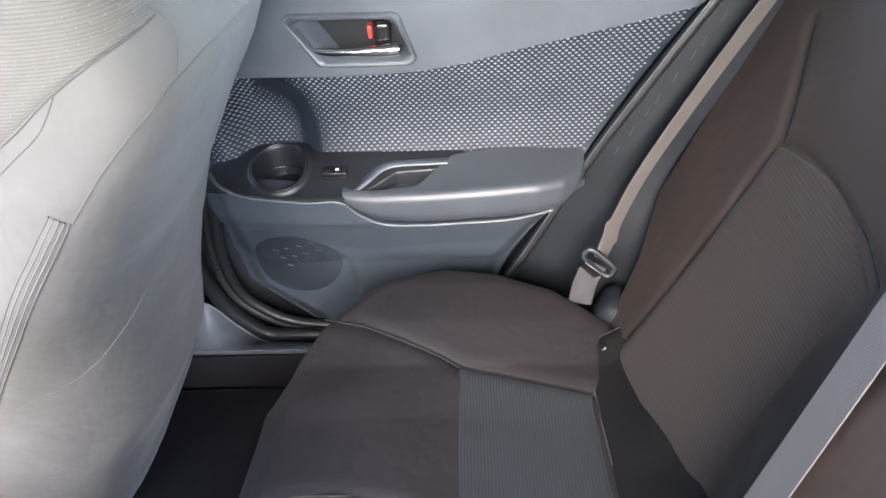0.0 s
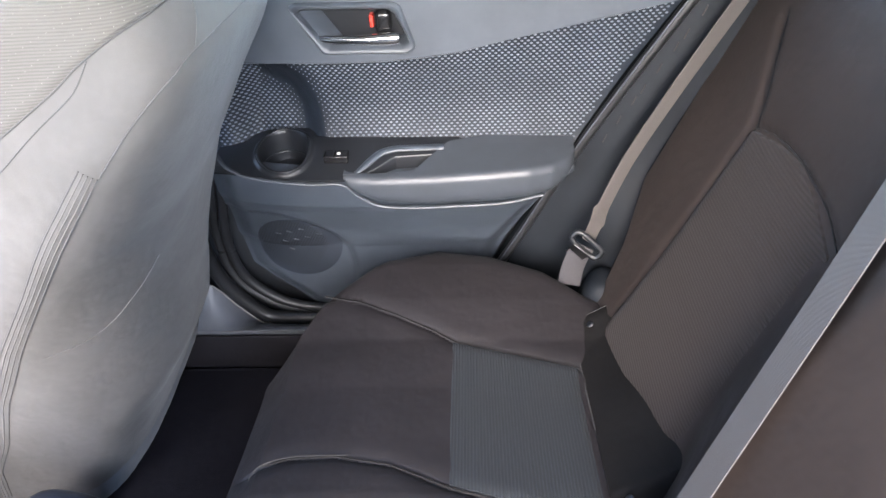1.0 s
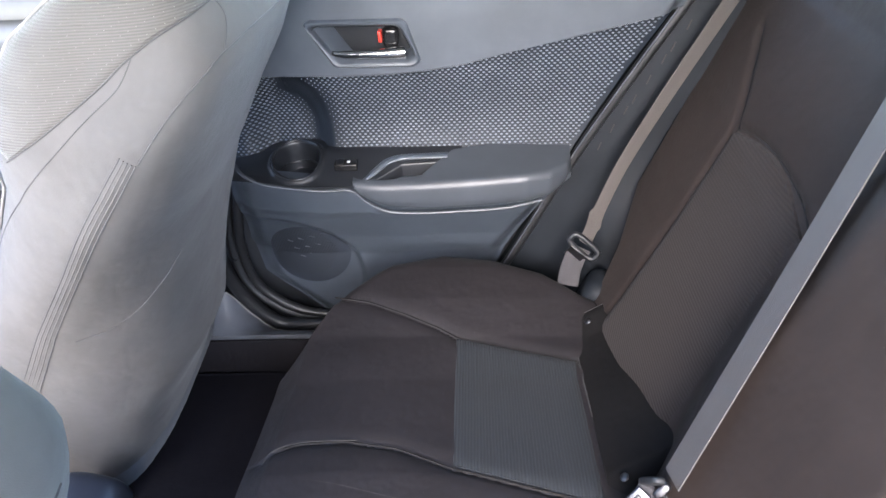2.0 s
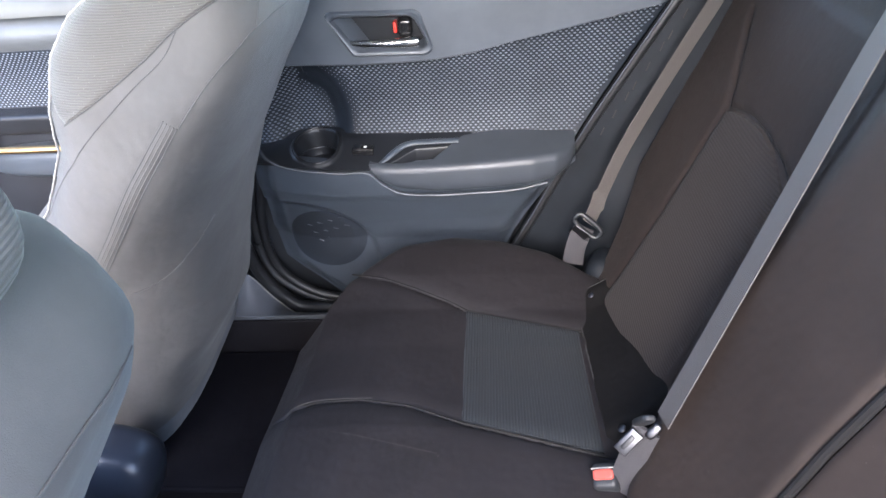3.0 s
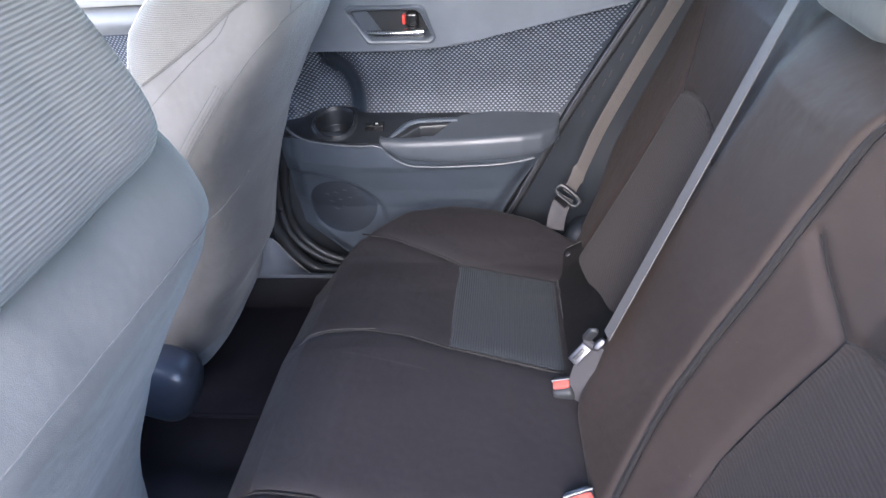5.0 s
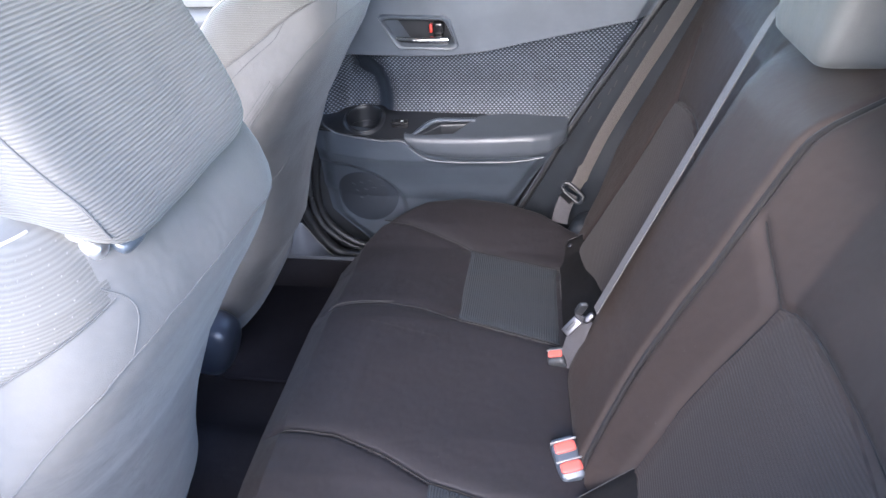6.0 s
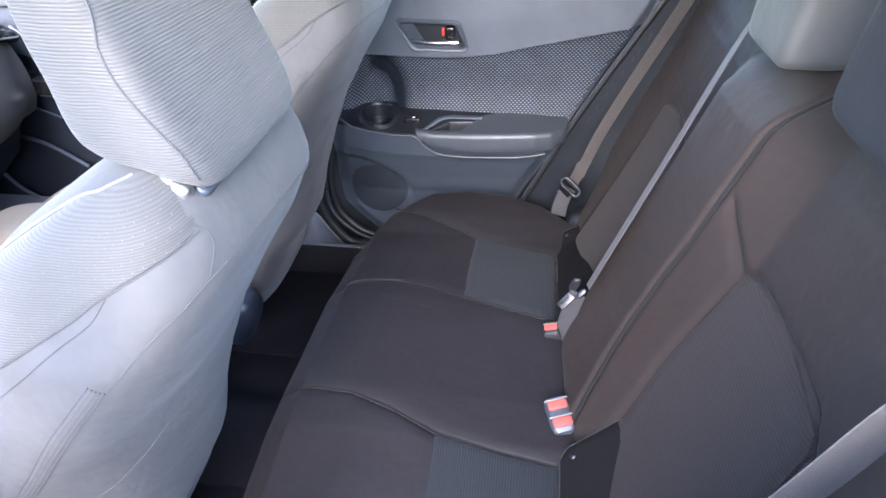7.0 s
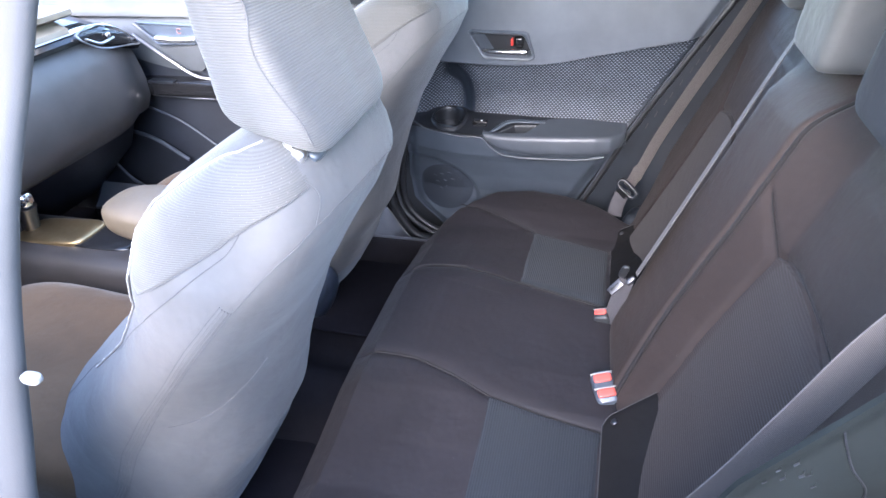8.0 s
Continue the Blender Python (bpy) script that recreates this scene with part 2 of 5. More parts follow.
def tube(points, radius, n=8, flat=1.0, up=(0, 0, 1)):
    pts = [Vector(q) for q in points]
    rings = []
    for i, q in enumerate(pts):
        d = (pts[min(i + 1, len(pts) - 1)] - pts[max(i - 1, 0)]).normalized()
        s = d.cross(Vector(up))
        s = s.normalized() if s.length > 1e-4 else Vector((1, 0, 0))
        w = s.cross(d).normalized()
        r = radius(i / (len(pts) - 1)) if callable(radius) else radius
        rings.append([q + r * (math.cos(a) * s + flat * math.sin(a) * w) for a in (2 * math.pi * k / n for k in range(n))])
    return loft(rings)


def ribbon(points, across, width, thick=0.0016):
    """A strap along points; across: its width's direction, per point or one."""
    pts = [Vector(q) for q in points]
    rings = []
    for i, q in enumerate(pts):
        d = (pts[min(i + 1, len(pts) - 1)] - pts[max(i - 1, 0)]).normalized()
        a = Vector(across[i] if isinstance(across, list) else across)
        a = (a - d * a.dot(d)).normalized()
        n = a.cross(d).normalized()
        w, t = width / 2, thick / 2
        rings.append([q + a * w - n * t * 0.3, q + a * (w - t) + n * t, q - a * (w - t) + n * t, q - a * w - n * t * 0.3, q - a * (w - t) - n * t, q + a * (w - t) - n * t])
    return loft(rings)


def puff(sx, sy, sz, p=5.0, n=14):
    """A padded block of the given size about its centre, with rounded edges."""
    bm = bmesh.new()
    for axis in range(3):
        for side in (-1, 1):
            rows = []
            for i in range(n + 1):
                row = []
                for k in range(n + 1):
                    c = [0, 0, 0]
                    c[axis] = side
                    c[(axis + 1) % 3] = math.tan((2 * i / n - 1) * math.pi / 4)
                    c[(axis + 2) % 3] = math.tan((2 * k / n - 1) * math.pi / 4)
                    s = sum(abs(q) ** p for q in c) ** (1 / p)
                    row.append(bm.verts.new((c[0] / s * sx / 2, c[1] / s * sy / 2, c[2] / s * sz / 2)))
                rows.append(row)
            for i in range(n):
                for k in range(n):
                    bm.faces.new((rows[i][k], rows[i + 1][k], rows[i + 1][k + 1], rows[i][k + 1]))
    bmesh.ops.remove_doubles(bm, verts=bm.verts, dist=1e-5)
    return bm


def moved(bm, m):
    bmesh.ops.transform(bm, matrix=m, verts=bm.verts)
    return bm


def block(x0, x1, y0, y1, z0, z1, bevel=0.004):
    bm = bmesh.new()
    bmesh.ops.create_cube(bm, size=1)
    moved(bm, Matrix.Translation(((x0 + x1) / 2, (y0 + y1) / 2, (z0 + z1) / 2)) @ Matrix.Diagonal((x1 - x0, y1 - y0, z1 - z0, 1)))
    if bevel:
        bmesh.ops.bevel(bm, geom=list(bm.edges), offset=bevel, segments=3, profile=0.5, affect="EDGES")
    return bm


def prism(outline, way, bevel=0.0):
    """A plate: a closed outline of points carried along way."""
    bm = bmesh.new()
    f = bm.faces.new([bm.verts.new(p) for p in outline])
    made = bmesh.ops.extrude_face_region(bm, geom=[f])["geom"]
    for g in made:
        if isinstance(g, bmesh.types.BMVert):
            g.co += Vector(way)
    if bevel:
        bmesh.ops.bevel(bm, geom=list(bm.edges), offset=bevel, segments=2, profile=0.5, affect="EDGES")
    return bm


def inside(x, z, poly):
    """Signed distance of (x, z) to a convex outline, positive inside."""
    d = 1e9
    for (ax, az), (bx, bz) in zip(poly, poly[1:] + poly[:1]):
        ex, ez = bx - ax, bz - az
        d = min(d, (ex * (z - az) - ez * (x - ax)) / math.hypot(ex, ez))
    return d


def seq(a, b, n):
    return [a + (b - a) * i / (n - 1) for i in range(n)]


# ---------------------------------------------------------------- shell of the car
FLOOR = 0.06
ground = part("ground", block(-60, 60, -60, 60, -0.45, -0.35, 0), M_GROUND)
tagged(ground, "grey asphalt ground outside the car", "ground", kind="structure")


def floor_z(x, y):
    hump = 0.055 * math.exp(-((y + 0.09) / 0.13) ** 4)
    return FLOOR + hump + 0.004 * noise.noise((x * 9, y * 9, 0.3))


car_floor = part("floor", shell(surface(lambda x, y: (x, y, floor_z(x, y)), seq(-2.0, 0.45, 90), seq(-0.80, 0.80, 70)), 0.06, (0, 0, -1)), M_CARPET)
tagged(car_floor, "black carpeted car floor with a low tunnel", "floor", kind="structure")

ceiling = part("ceiling", block(-0.85, 1.34, -0.54, 0.66, 1.40, 1.43, 0.01), M_LINING)
tagged(ceiling, "pale cloth roof lining", "ceiling", kind="structure")
# Unseen; raised over the rear window's place to keep light off the front seats.
rear_wall = part("wall_rear", block(1.3, 1.34, -0.8, 0.8, 0.0, 1.22, 0.01), M_SIDE)
tagged(rear_wall, "dark luggage space wall", "wall", kind="structure")
bulkhead = part("wall_front", block(-2.06, -2.0, -0.8, 0.8, 0.0, 0.95, 0.01), M_TRIM_DARK)
tagged(bulkhead, "dark bulkhead under the dashboard", "wall", kind="structure")
far_low = part("wall_far", block(-2.0, 1.3, 0.745, 0.785, 0.0, 0.91, 0.006), M_TRIM_DARK)
tagged(far_low, "dark body side behind the door trims", "wall", kind="structure")
far_rail = part("wall_far_rail", block(-2.0, 1.3, 0.66, 0.72, 1.34, 1.40, 0.01), M_LINING)
tagged(far_rail, "pale roof rail above the windows", "roof rail", kind="structure")
for i, (x0, x1) in enumerate(((-0.62, -0.47), (0.62, 1.3))):
    pil = part("pillar", prism([(x0, 0.72, 0.905), (x1, 0.72, 0.905), (x1 + 0.03, 0.67, 1.36), (x0 + 0.03, 0.67, 1.36)], (0, 0.04, 0), 0.006), M_LINING if i else M_TRIM_DARK)
    tagged(pil, "upright roof pillar between the side windows", "pillar", kind="structure")
for i, (x0, x1) in enumerate(((-1.5, -0.62), (-0.47, 0.62))):
    pane = part("window_%d" % (i + 1), block(x0, x1, 0.735, 0.739, 0.905, 1.36, 0), M_GLASS)
    pane.visible_shadow = False
    tagged(pane, "clear side window glass", "window", kind="structure")

# Unseen wall, added to cut off low light coming through the doorway.
block_wall = part("wall_light_block", block(-9.0, 9.0, -2.25, -2.0, -0.35, 1.15, 0.03), M_BLOCK_WALL)
tagged(block_wall, "unseen grey rendered wall added to block low light at the doorway", "wall", kind="structure")

# near side: rear body corner and the pillar of the open doorway
near_front = part("wall_near_front", block(-2.0, -0.46, -0.86, -0.78, -0.1, 0.905, 0.02), M_TRIM_DARK)
tagged(near_front, "closed dark front door on the doorway's side", "car door", kind="structure")
near_rear = part("wall_near", block(0.60, 1.3, -0.86, -0.78, -0.1, 0.95, 0.02), M_TRIM_DARK)
tagged(near_rear, "dark body side behind the open doorway", "wall", kind="structure")
# Unseen; added to shut out light from behind the doorway.
pillar_rear = part("pillar_near", prism([(0.66, -0.78, 0.952), (1.3, -0.78, 0.952), (1.3, -0.58, 1.40), (0.72, -0.58, 1.40)], (0, -0.05, 0), 0.006), M_TRIM_DARK)
tagged(pillar_rear, "unseen broad dark roof pillar behind the open doorway, blocking light", "pillar", kind="structure")
sill_near = part("sill_near", block(-2.0, 0.62, -0.86, -0.74, 0.0, 0.13, 0.02), M_SILL)
tagged(sill_near, "grey plastic door sill", "sill", kind="structure")

# ---------------------------------------------------------------- far rear door
ZB_X, ZB_Z = [-0.42, -0.386, -0.282, -0.184, 0.034, 0.262, 0.30], [0.585, 0.588, 0.604, 0.601, 0.595, 0.582, 0.580]
ZF_X, ZF_Z = [-0.40, -0.36, -0.317, -0.224, -0.154, -0.10, 0.0, 0.16, 0.30], [0.590, 0.586, 0.575, 0.563, 0.562, 0.560, 0.562, 0.568, 0.566]
LIP_X, LIP_Z = [-0.45, -0.30, -0.15, -0.07, 0.0, 0.06, 0.13, 0.294, 0.40, 0.47], [0.772, 0.765, 0.759, 0.759, 0.763, 0.771, 0.787, 0.819, 0.841, 0.855]
FRONT_Z, FRONT_X = [0.16, 0.20, 0.236, 0.27, 0.36, 0.50, 0.60, 0.95], [-0.30, -0.345, -0.39, -0.425, -0.437, -0.415, -0.402, -0.36]
REAR_Z, REAR_X = [0.16, 0.33, 0.59, 0.84, 0.95], [0.05, 0.137, 0.265, 0.408, 0.47]


def door_front(z):
    return lerp_table(z, FRONT_Z, FRONT_X)


def door_rear(z):
    return lerp_table(z, REAR_Z, REAR_X)


def low_y(x, z):
    """Inner face of the lower door trim."""
    zf = lerp_table(x, ZF_X, ZF_Z)
    k = (z - 0.16) / (zf - 0.16)
    y = lerp_table(k, [0.0, 0.2, 0.42, 0.58, 0.70, 0.765, 0.82, 0.92, 1.0], [0.668, 0.682, 0.688, 0.664, 0.640, 0.627, 0.612, 0.600, 0.594])
    y += 0.010 * smooth_step((0.205 - math.hypot(x + 0.385, z - 0.268)) / 0.018)
    front = smooth_step((x - door_front(z)) / 0.05)
    rear = smooth_step((door_rear(z) - x) / 0.045)
    y += (1 - front) * 0.03 * (0.4 + 0.6 * k) + (1 - rear) * 0.045 * k
    return y


door = thing("rear_door", "charcoal and grey moulded rear door trim, closed", "car door")


def door_low(u, v):
    z0 = 0.16
    x = door_front(0.4) + (door_rear(0.4) - door_front(0.4)) * u
    zf = lerp_table(door_front(0.58) + (door_rear(0.58) - door_front(0.58)) * u, ZF_X, ZF_Z)
    z = z0 + (zf - z0) * v
    x = door_front(z) + (door_rear(z) - door_front(z)) * u
    return (x, low_y(x, z), z)


part("lower_panel", shell(surface(door_low, seq(0, 1, 110), seq(0, 1, 70)), 0.05, (0, 1, 0)), M_TRIM, door)

# upper trim with the recess for the handle
HOLE = [(-0.157, 0.7855), (-0.019, 0.784), (-0.036, 0.854), (-0.196, 0.858)]


def upper_y(x, z):
    y = 0.628 + 0.10 * (z - 0.80) ** 2
    lip = lerp_table(x, LIP_X, LIP_Z)
    y += 0.022 * (1 - smooth_step((z - lip) / 0.006))
    y += 0.034 * smooth_step(inside(x, z, HOLE) / 0.006)
    y += 0.02 * (1 - smooth_step((door_rear(z) - x) / 0.03))
    return y


def door_up(u, v):
    x = -0.44 + 0.905 * u
    lip = lerp_table(x, LIP_X, LIP_Z)
    z = lip + (0.965 - lip) * v
    x = -0.44 + (door_rear(z) + 0.44) * u
    lip = lerp_table(x, LIP_X, LIP_Z)
    z = lip + (0.965 - lip) * v
    return (x, upper_y(x, z), z)


part("upper_panel", shell(surface(door_up, seq(0, 1, 300), seq(0, 1, 90)), 0.04, (0, 1, 0)), M_TRIM_UP, door, "smooth grey upper door trim")


def alcove(x, z):
    """Below one inside the scooped niche behind the cup holder."""
    return math.hypot((x + 0.280) / 0.066, max(0.0, z - 0.632) / 0.105)


def insert_y(x, z):
    zb = lerp_table(x, ZB_X, ZB_Z)
    lip = lerp_table(x, LIP_X, LIP_Z)
    k = (z - zb) / (lip - zb)
    y = 0.672 - 0.006 * k + 0.020 * math.sin(math.pi * min(1.0, max(0.0, k))) ** 0.8
    return y + 0.036 * (1 - smooth_step((alcove(x, z) - 0.55) / (0.75 if x > -0.28 else 0.95)))


def door_mid(u, v):
    x = -0.415 + 0.83 * u
    zb, lip = lerp_table(x, ZB_X, ZB_Z) - 0.008, lerp_table(x, LIP_X, LIP_Z) + 0.004
    z = zb + (lip - zb) * v
    xa, xb = door_front(z), door_rear(z)
    x = xa + (xb - xa) * u
    zb, lip = lerp_table(x, ZB_X, ZB_Z) - 0.008, lerp_table(x, LIP_X, LIP_Z) + 0.004
    z = zb + (lip - zb) * v
    return (x, insert_y(x, z), z)


insert = part("insert", shell(surface(door_mid, seq(0, 1, 160), seq(0, 1, 60)), 0.02, (0, 1, 0)), M_INSERT, door, "dark insert covered in small silvery diamonds")


def bare(x, z):
    """The smooth rim above and behind the niche, which carries no diamonds."""
    a = alcove(x, z)
    return 0.62 + 0.5 * max(0.0, -0.27 - x) / 0.06 < a < 1.26 - 2.2 * max(0.0, -0.285 - x) / 0.06


def rim_gap(x, z):
    """From nought at the smooth rim of the niche to one a little way off it."""
    a = alcove(x, z)
    return min(1.0, max(0.0, max(0.62 + 0.5 * max(0.0, -0.27 - x) / 0.06 - a, a - 1.26 + 2.2 * max(0.0, -0.285 - x) / 0.06)) / 0.35)


def diamonds():
    """Small raised diamonds in staggered rows over the insert."""
    verts, faces = [], []
    dz, dx = 0.0052, 0.0105
    row, z = 0, 0.585
    while z < 0.86:
        x = -0.42 + (dx / 2 if row % 2 else 0)
        while x < 0.42:
            zb, lip = lerp_table(x, ZB_X, ZB_Z), lerp_table(x, LIP_X, LIP_Z)
            if zb + 0.002 < z < lip - 0.005 and not bare(x, z) and door_front(z) + 0.004 < x < door_rear(z) - 0.006:
                y = insert_y(x, z)
                n = Vector((insert_y(x + 0.002, z) - insert_y(x - 0.002, z), -0.004, insert_y(x, z + 0.002) - insert_y(x, z - 0.002))).normalized()
                base = len(verts)
                fade = 0.35 + 0.65 * rim_gap(x, z)
                a, c = 0.0031 * fade, 0.0019 * fade
                for s, h in ((1.0, -0.0003), (0.62, 0.0012)):
                    for q in range(8):
                        t = 2 * math.pi * q / 8
                        ox, oz = a * s * math.cos(t), c * s * math.sin(t)
                        verts.append((x + ox + n.x * h, insert_y(x + ox, z + oz) + n.y * h, z + oz + n.z * h))
                verts.append((x + n.x * 0.0017, y + n.y * 0.0017, z + n.z * 0.0017))
                for q in range(8):
                    r = (q + 1) % 8
                    faces.append((base + q, base + r, base + 8 + r, base + 8 + q))
                    faces.append((base + 8 + q, base + 8 + r, base + 16))
            x += dx
        z += dz
        row += 1
    me = bpy.data.meshes.new("diamonds")
    me.from_pydata(verts, [], faces)
    me.polygons.foreach_set("use_smooth", [True] * len(me.polygons))
    me.materials.append(M_DOT)
    ob = new("diamonds", me)
    ob.parent = insert
    tagged(ob, "rows of small silvery raised diamonds", kind="stuff")


diamonds()

# armrest shelf with cup holder and pull pocket
CUP = (-0.270, 0.646, 0.0465)
POCKET = [(-0.118, 0.602), (-0.028, 0.606), (0.016, 0.637), (-0.066, 0.633)]


def shelf_top(x, y):
    zb, zf = lerp_table(x, ZB_X, ZB_Z), lerp_table(x, ZF_X, ZF_Z)
    k = (y - 0.592) / (0.682 - 0.592)
    z = zf + (zb - zf) * smooth_step(0.15 + 0.85 * k) + 0.004
    return z - 0.012 * max(0.0, 0.15 - k)


def shelf_z(x, y):
    z = shelf_top(x, y)
    d = math.hypot(x - CUP[0], y - CUP[1])
    z += 0.005 * math.exp(-((d - CUP[2] - 0.004) / 0.004) ** 2)
    z -= 0.054 * smooth_step((CUP[2] - d) / 0.006)
    z -= 0.060 * smooth_step(inside(x, y, POCKET) / 0.009)
    return z


def shelf_y(x, w):
    return 0.590 + (0.088 + 0.03 * smooth_step((0.07 - abs(x + 0.280)) / 0.02)) * w


part("armrest_shelf", shell(surface(lambda x, w: (x, shelf_y(x, w), shelf_z(x, shelf_y(x, w))), seq(-0.398, 0.05, 360), seq(0, 1, 110)), 0.004, (0, 0, -1)), M_SHELF, door, "black armrest shelf with cup holder and pull pocket")
part("cup_rim", tube([(CUP[0] + (CUP[2] + 0.001) * math.cos(a), CUP[1] + (CUP[2] + 0.001) * math.sin(a), shelf_z(CUP[0] + 0.052 * math.cos(a), CUP[1] + 0.052 * math.sin(a)) + 0.001) for a in seq(0, 2 * math.pi, 60)], 0.0022), M_SHELF, door)

part("cup_ring", tube([(CUP[0] + 0.041 * math.cos(a), CUP[1] + 0.041 * math.sin(a), shelf_top(*CUP[:2]) - 0.028) for a in seq(0, 2 * math.pi, 50)], 0.0016), M_SHELF, door)

# armrest pad
PAD_X = [-0.157, -0.150, -0.130, -0.10, -0.03, 0.0, 0.03, 0.10, 0.17, 0.215, 0.245, 0.256]
PAD_LO = [0.558, 0.550, 0.535, 0.521, 0.513, 0.512, 0.513, 0.516, 0.520, 0.525, 0.538, 0.548]
PAD_BACK = [0.598, 0.598, 0.599, 0.600, 0.604, 0.632, 0.660, 0.676, 0.676, 0.676, 0.676, 0.676]
PAD_IN = [0.592, 0.586, 0.582, 0.579, 0.578, 0.578, 0.578, 0.579, 0.583, 0.596, 0.620, 0.640]


def pad_ring(x):
    lo, bk, yi = lerp_table(x, PAD_X, PAD_LO), lerp_table(x, PAD_X, PAD_BACK), lerp_table(x, PAD_X, PAD_IN)
    zt = lerp_table(x, ZF_X, ZF_Z) + 0.013
    zk = zt + (bk - 0.6) * (lerp_table(x, ZB_X, ZB_Z) + 0.010 - zt) / 0.076
    r = 0.017
    pts = [(x, 0.63, lo - 0.002), (x, yi + 0.014, lo)]
    pts += [(x, yi + 0.007, lo + 0.001), (x, yi + 0.002, lo + 0.006)]
    zc = max(lo + 0.010, zt - r)
    pts += [(x, yi, (lo + zc) / 2)]
    for q in range(6):
        a = math.pi / 2 * q / 5
        pts.append((x, yi + r - r * math.cos(a), zc + (zt - zc) * math.sin(a)))
    pts += [(x, (yi + r) * 0.6 + bk * 0.4, zt * 0.6 + zk * 0.4), (x, bk - 0.003, zk), (x, bk, zk - 0.006), (x, max(bk, 0.63), zk - 0.03)]
    return pts


part("armrest_pad", loft([pad_ring(x) for x in seq(-0.157, 0.256, 90)]), M_TRIM_PAD, door, "grey vinyl armrest pad")
part("trim_strip", tube(spline([(-0.385, 0.62, 0.606), (-0.362, 0.598, 0.592), (-0.317, 0.590, 0.574), (-0.224, 0.588, 0.560), (-0.162, 0.587, 0.559), (-0.135, 0.588, 0.532), (-0.095, 0.590, 0.507), (-0.03, 0.592, 0.500), (0.042, 0.594, 0.500), (0.13, 0.595, 0.504), (0.20, 0.606, 0.512)], 12), 0.0040, 8, 0.7), M_LEDGE, door, "thin grey trim strip under the armrest")
part("pocket_rim", tube([(x, y, shelf_top(x, y) + 0.0015) for x, y, _ in spline([(-0.152, 0.590, 0), (-0.130, 0.606, 0), (-0.109, 0.625, 0), (-0.092, 0.638, 0), (-0.068, 0.645, 0), (-0.025, 0.647, 0), (0.022, 0.648, 0)], 10)], lambda k: 0.0022 + 0.0062 * smooth_step(k / 0.35), 10, 0.55), M_TRIM, door, "curved charcoal rim round the pull pocket")
switch = part("window_switch", block(-0.194, -0.150, 0.621, 0.645, 0.575, 0.5945, 0.002), M_GLOSS, door, "glossy black window switch with a white mark")
part("switch_mark", block(-0.170, -0.164, 0.630, 0.636, 0.5935, 0.5957, 0.0006), M_WHITE, switch)
part("switch_rocker", block(-0.191, -0.176, 0.6235, 0.6425, 0.593, 0.5957, 0.001), M_SHELF, switch)

# inner door handle
def bezel_ring(grow):
    pts = [(-0.157, 0.785), (-0.026, 0.782), (-0.014, 0.791), (-0.034, 0.850), (-0.044, 0.856), (-0.190, 0.860), (-0.199, 0.854)]
    cx, cz = -0.105, 0.820
    return [(x + grow * (1 if x > cx else -1), z + grow * (1 if z > cz else -1)) for x, z in pts]


def closed_loop(pts, n=8):
    p = [Vector((x, 0, z)) for x, z in pts]
    out = []
    for i in range(len(p)):
        a, q, c = p[i - 1], p[i], p[(i + 1) % len(p)]
        d1, d2 = (a - q), (c - q)
        r = min(0.007, d1.length * 0.45, d2.length * 0.45)
        s, e = q + d1.normalized() * r, q + d2.normalized() * r
        for k in range(n):
            t = k / (n - 1)
            out.append((1 - t) ** 2 * s + 2 * t * (1 - t) * q + t * t * e)
    return out


loops = []
for grow, y in ((0.004, 0.634), (0.003, 0.6245), (0.0, 0.6215), (-0.004, 0.6225), (-0.0075, 0.628), (-0.0095, 0.645), (-0.0135, 0.664)):
    loops.append([(q.x, y, q.z) for q in closed_loop(bezel_ring(grow))])
part("handle_bezel", loft(loops, caps=False), M_TRIM_UP, door, "raised grey handle surround")
lever = part("door_handle", loft([[(x, 0.630 + r * 0.8 * math.cos(a), zc + r * math.sin(a)) for a in (2 * math.pi * k / 16 for k in range(16))]
    for x, r, zc in ((-0.167, 0.001, 0.806), (-0.164, 0.0050, 0.805), (-0.14, 0.0068, 0.8025), (-0.10, 0.0078, 0.801), (-0.06, 0.0102, 0.801), (-0.042, 0.0105, 0.802), (-0.037, 0.009, 0.802), (-0.036, 0.002, 0.800))]), M_CHROME, door, "chrome pull lever")
part("recess_plate", prism([(q.x, 0.6585, q.z) for q in closed_loop(bezel_ring(-0.0105), 4)], (0, 0.003, 0)), M_SHELF, door)
part("recess_slope", prism([(-0.187, 0.632, 0.848), (-0.152, 0.632, 0.794), (-0.128, 0.657, 0.794), (-0.163, 0.657, 0.848)], (0, 0.003, 0)), M_TRIM_UP, door, "sloped grey end of the handle recess")
part("lock_tab", block(-0.083, -0.0765, 0.643, 0.660, 0.8155, 0.8345, 0.0015), M_RED, door, "red lock tab")
part("lock_knob", puff(0.027, 0.024, 0.034, 4, 8), M_GLOSS, door).matrix_basis = pose(-0.0612, 0.647, 0.825)

# speaker grille in the lower panel
SPK = (-0.302, 0.335)
grille = part("speaker_grille", shell(surface(lambda a, r: (SPK[0] + r * math.cos(a), low_y(SPK[0] + r * math.cos(a), SPK[1] + r * math.sin(a)) + 0.0005 - 0.012 * (1 - (r / 0.092) ** 2), SPK[1] + r * math.sin(a)), seq(0, 2 * math.pi, 72), seq(0.002, 0.092, 16)), 0.010, (0, 1, 0)), M_SPEAKER, door, "round navy-black speaker cover")


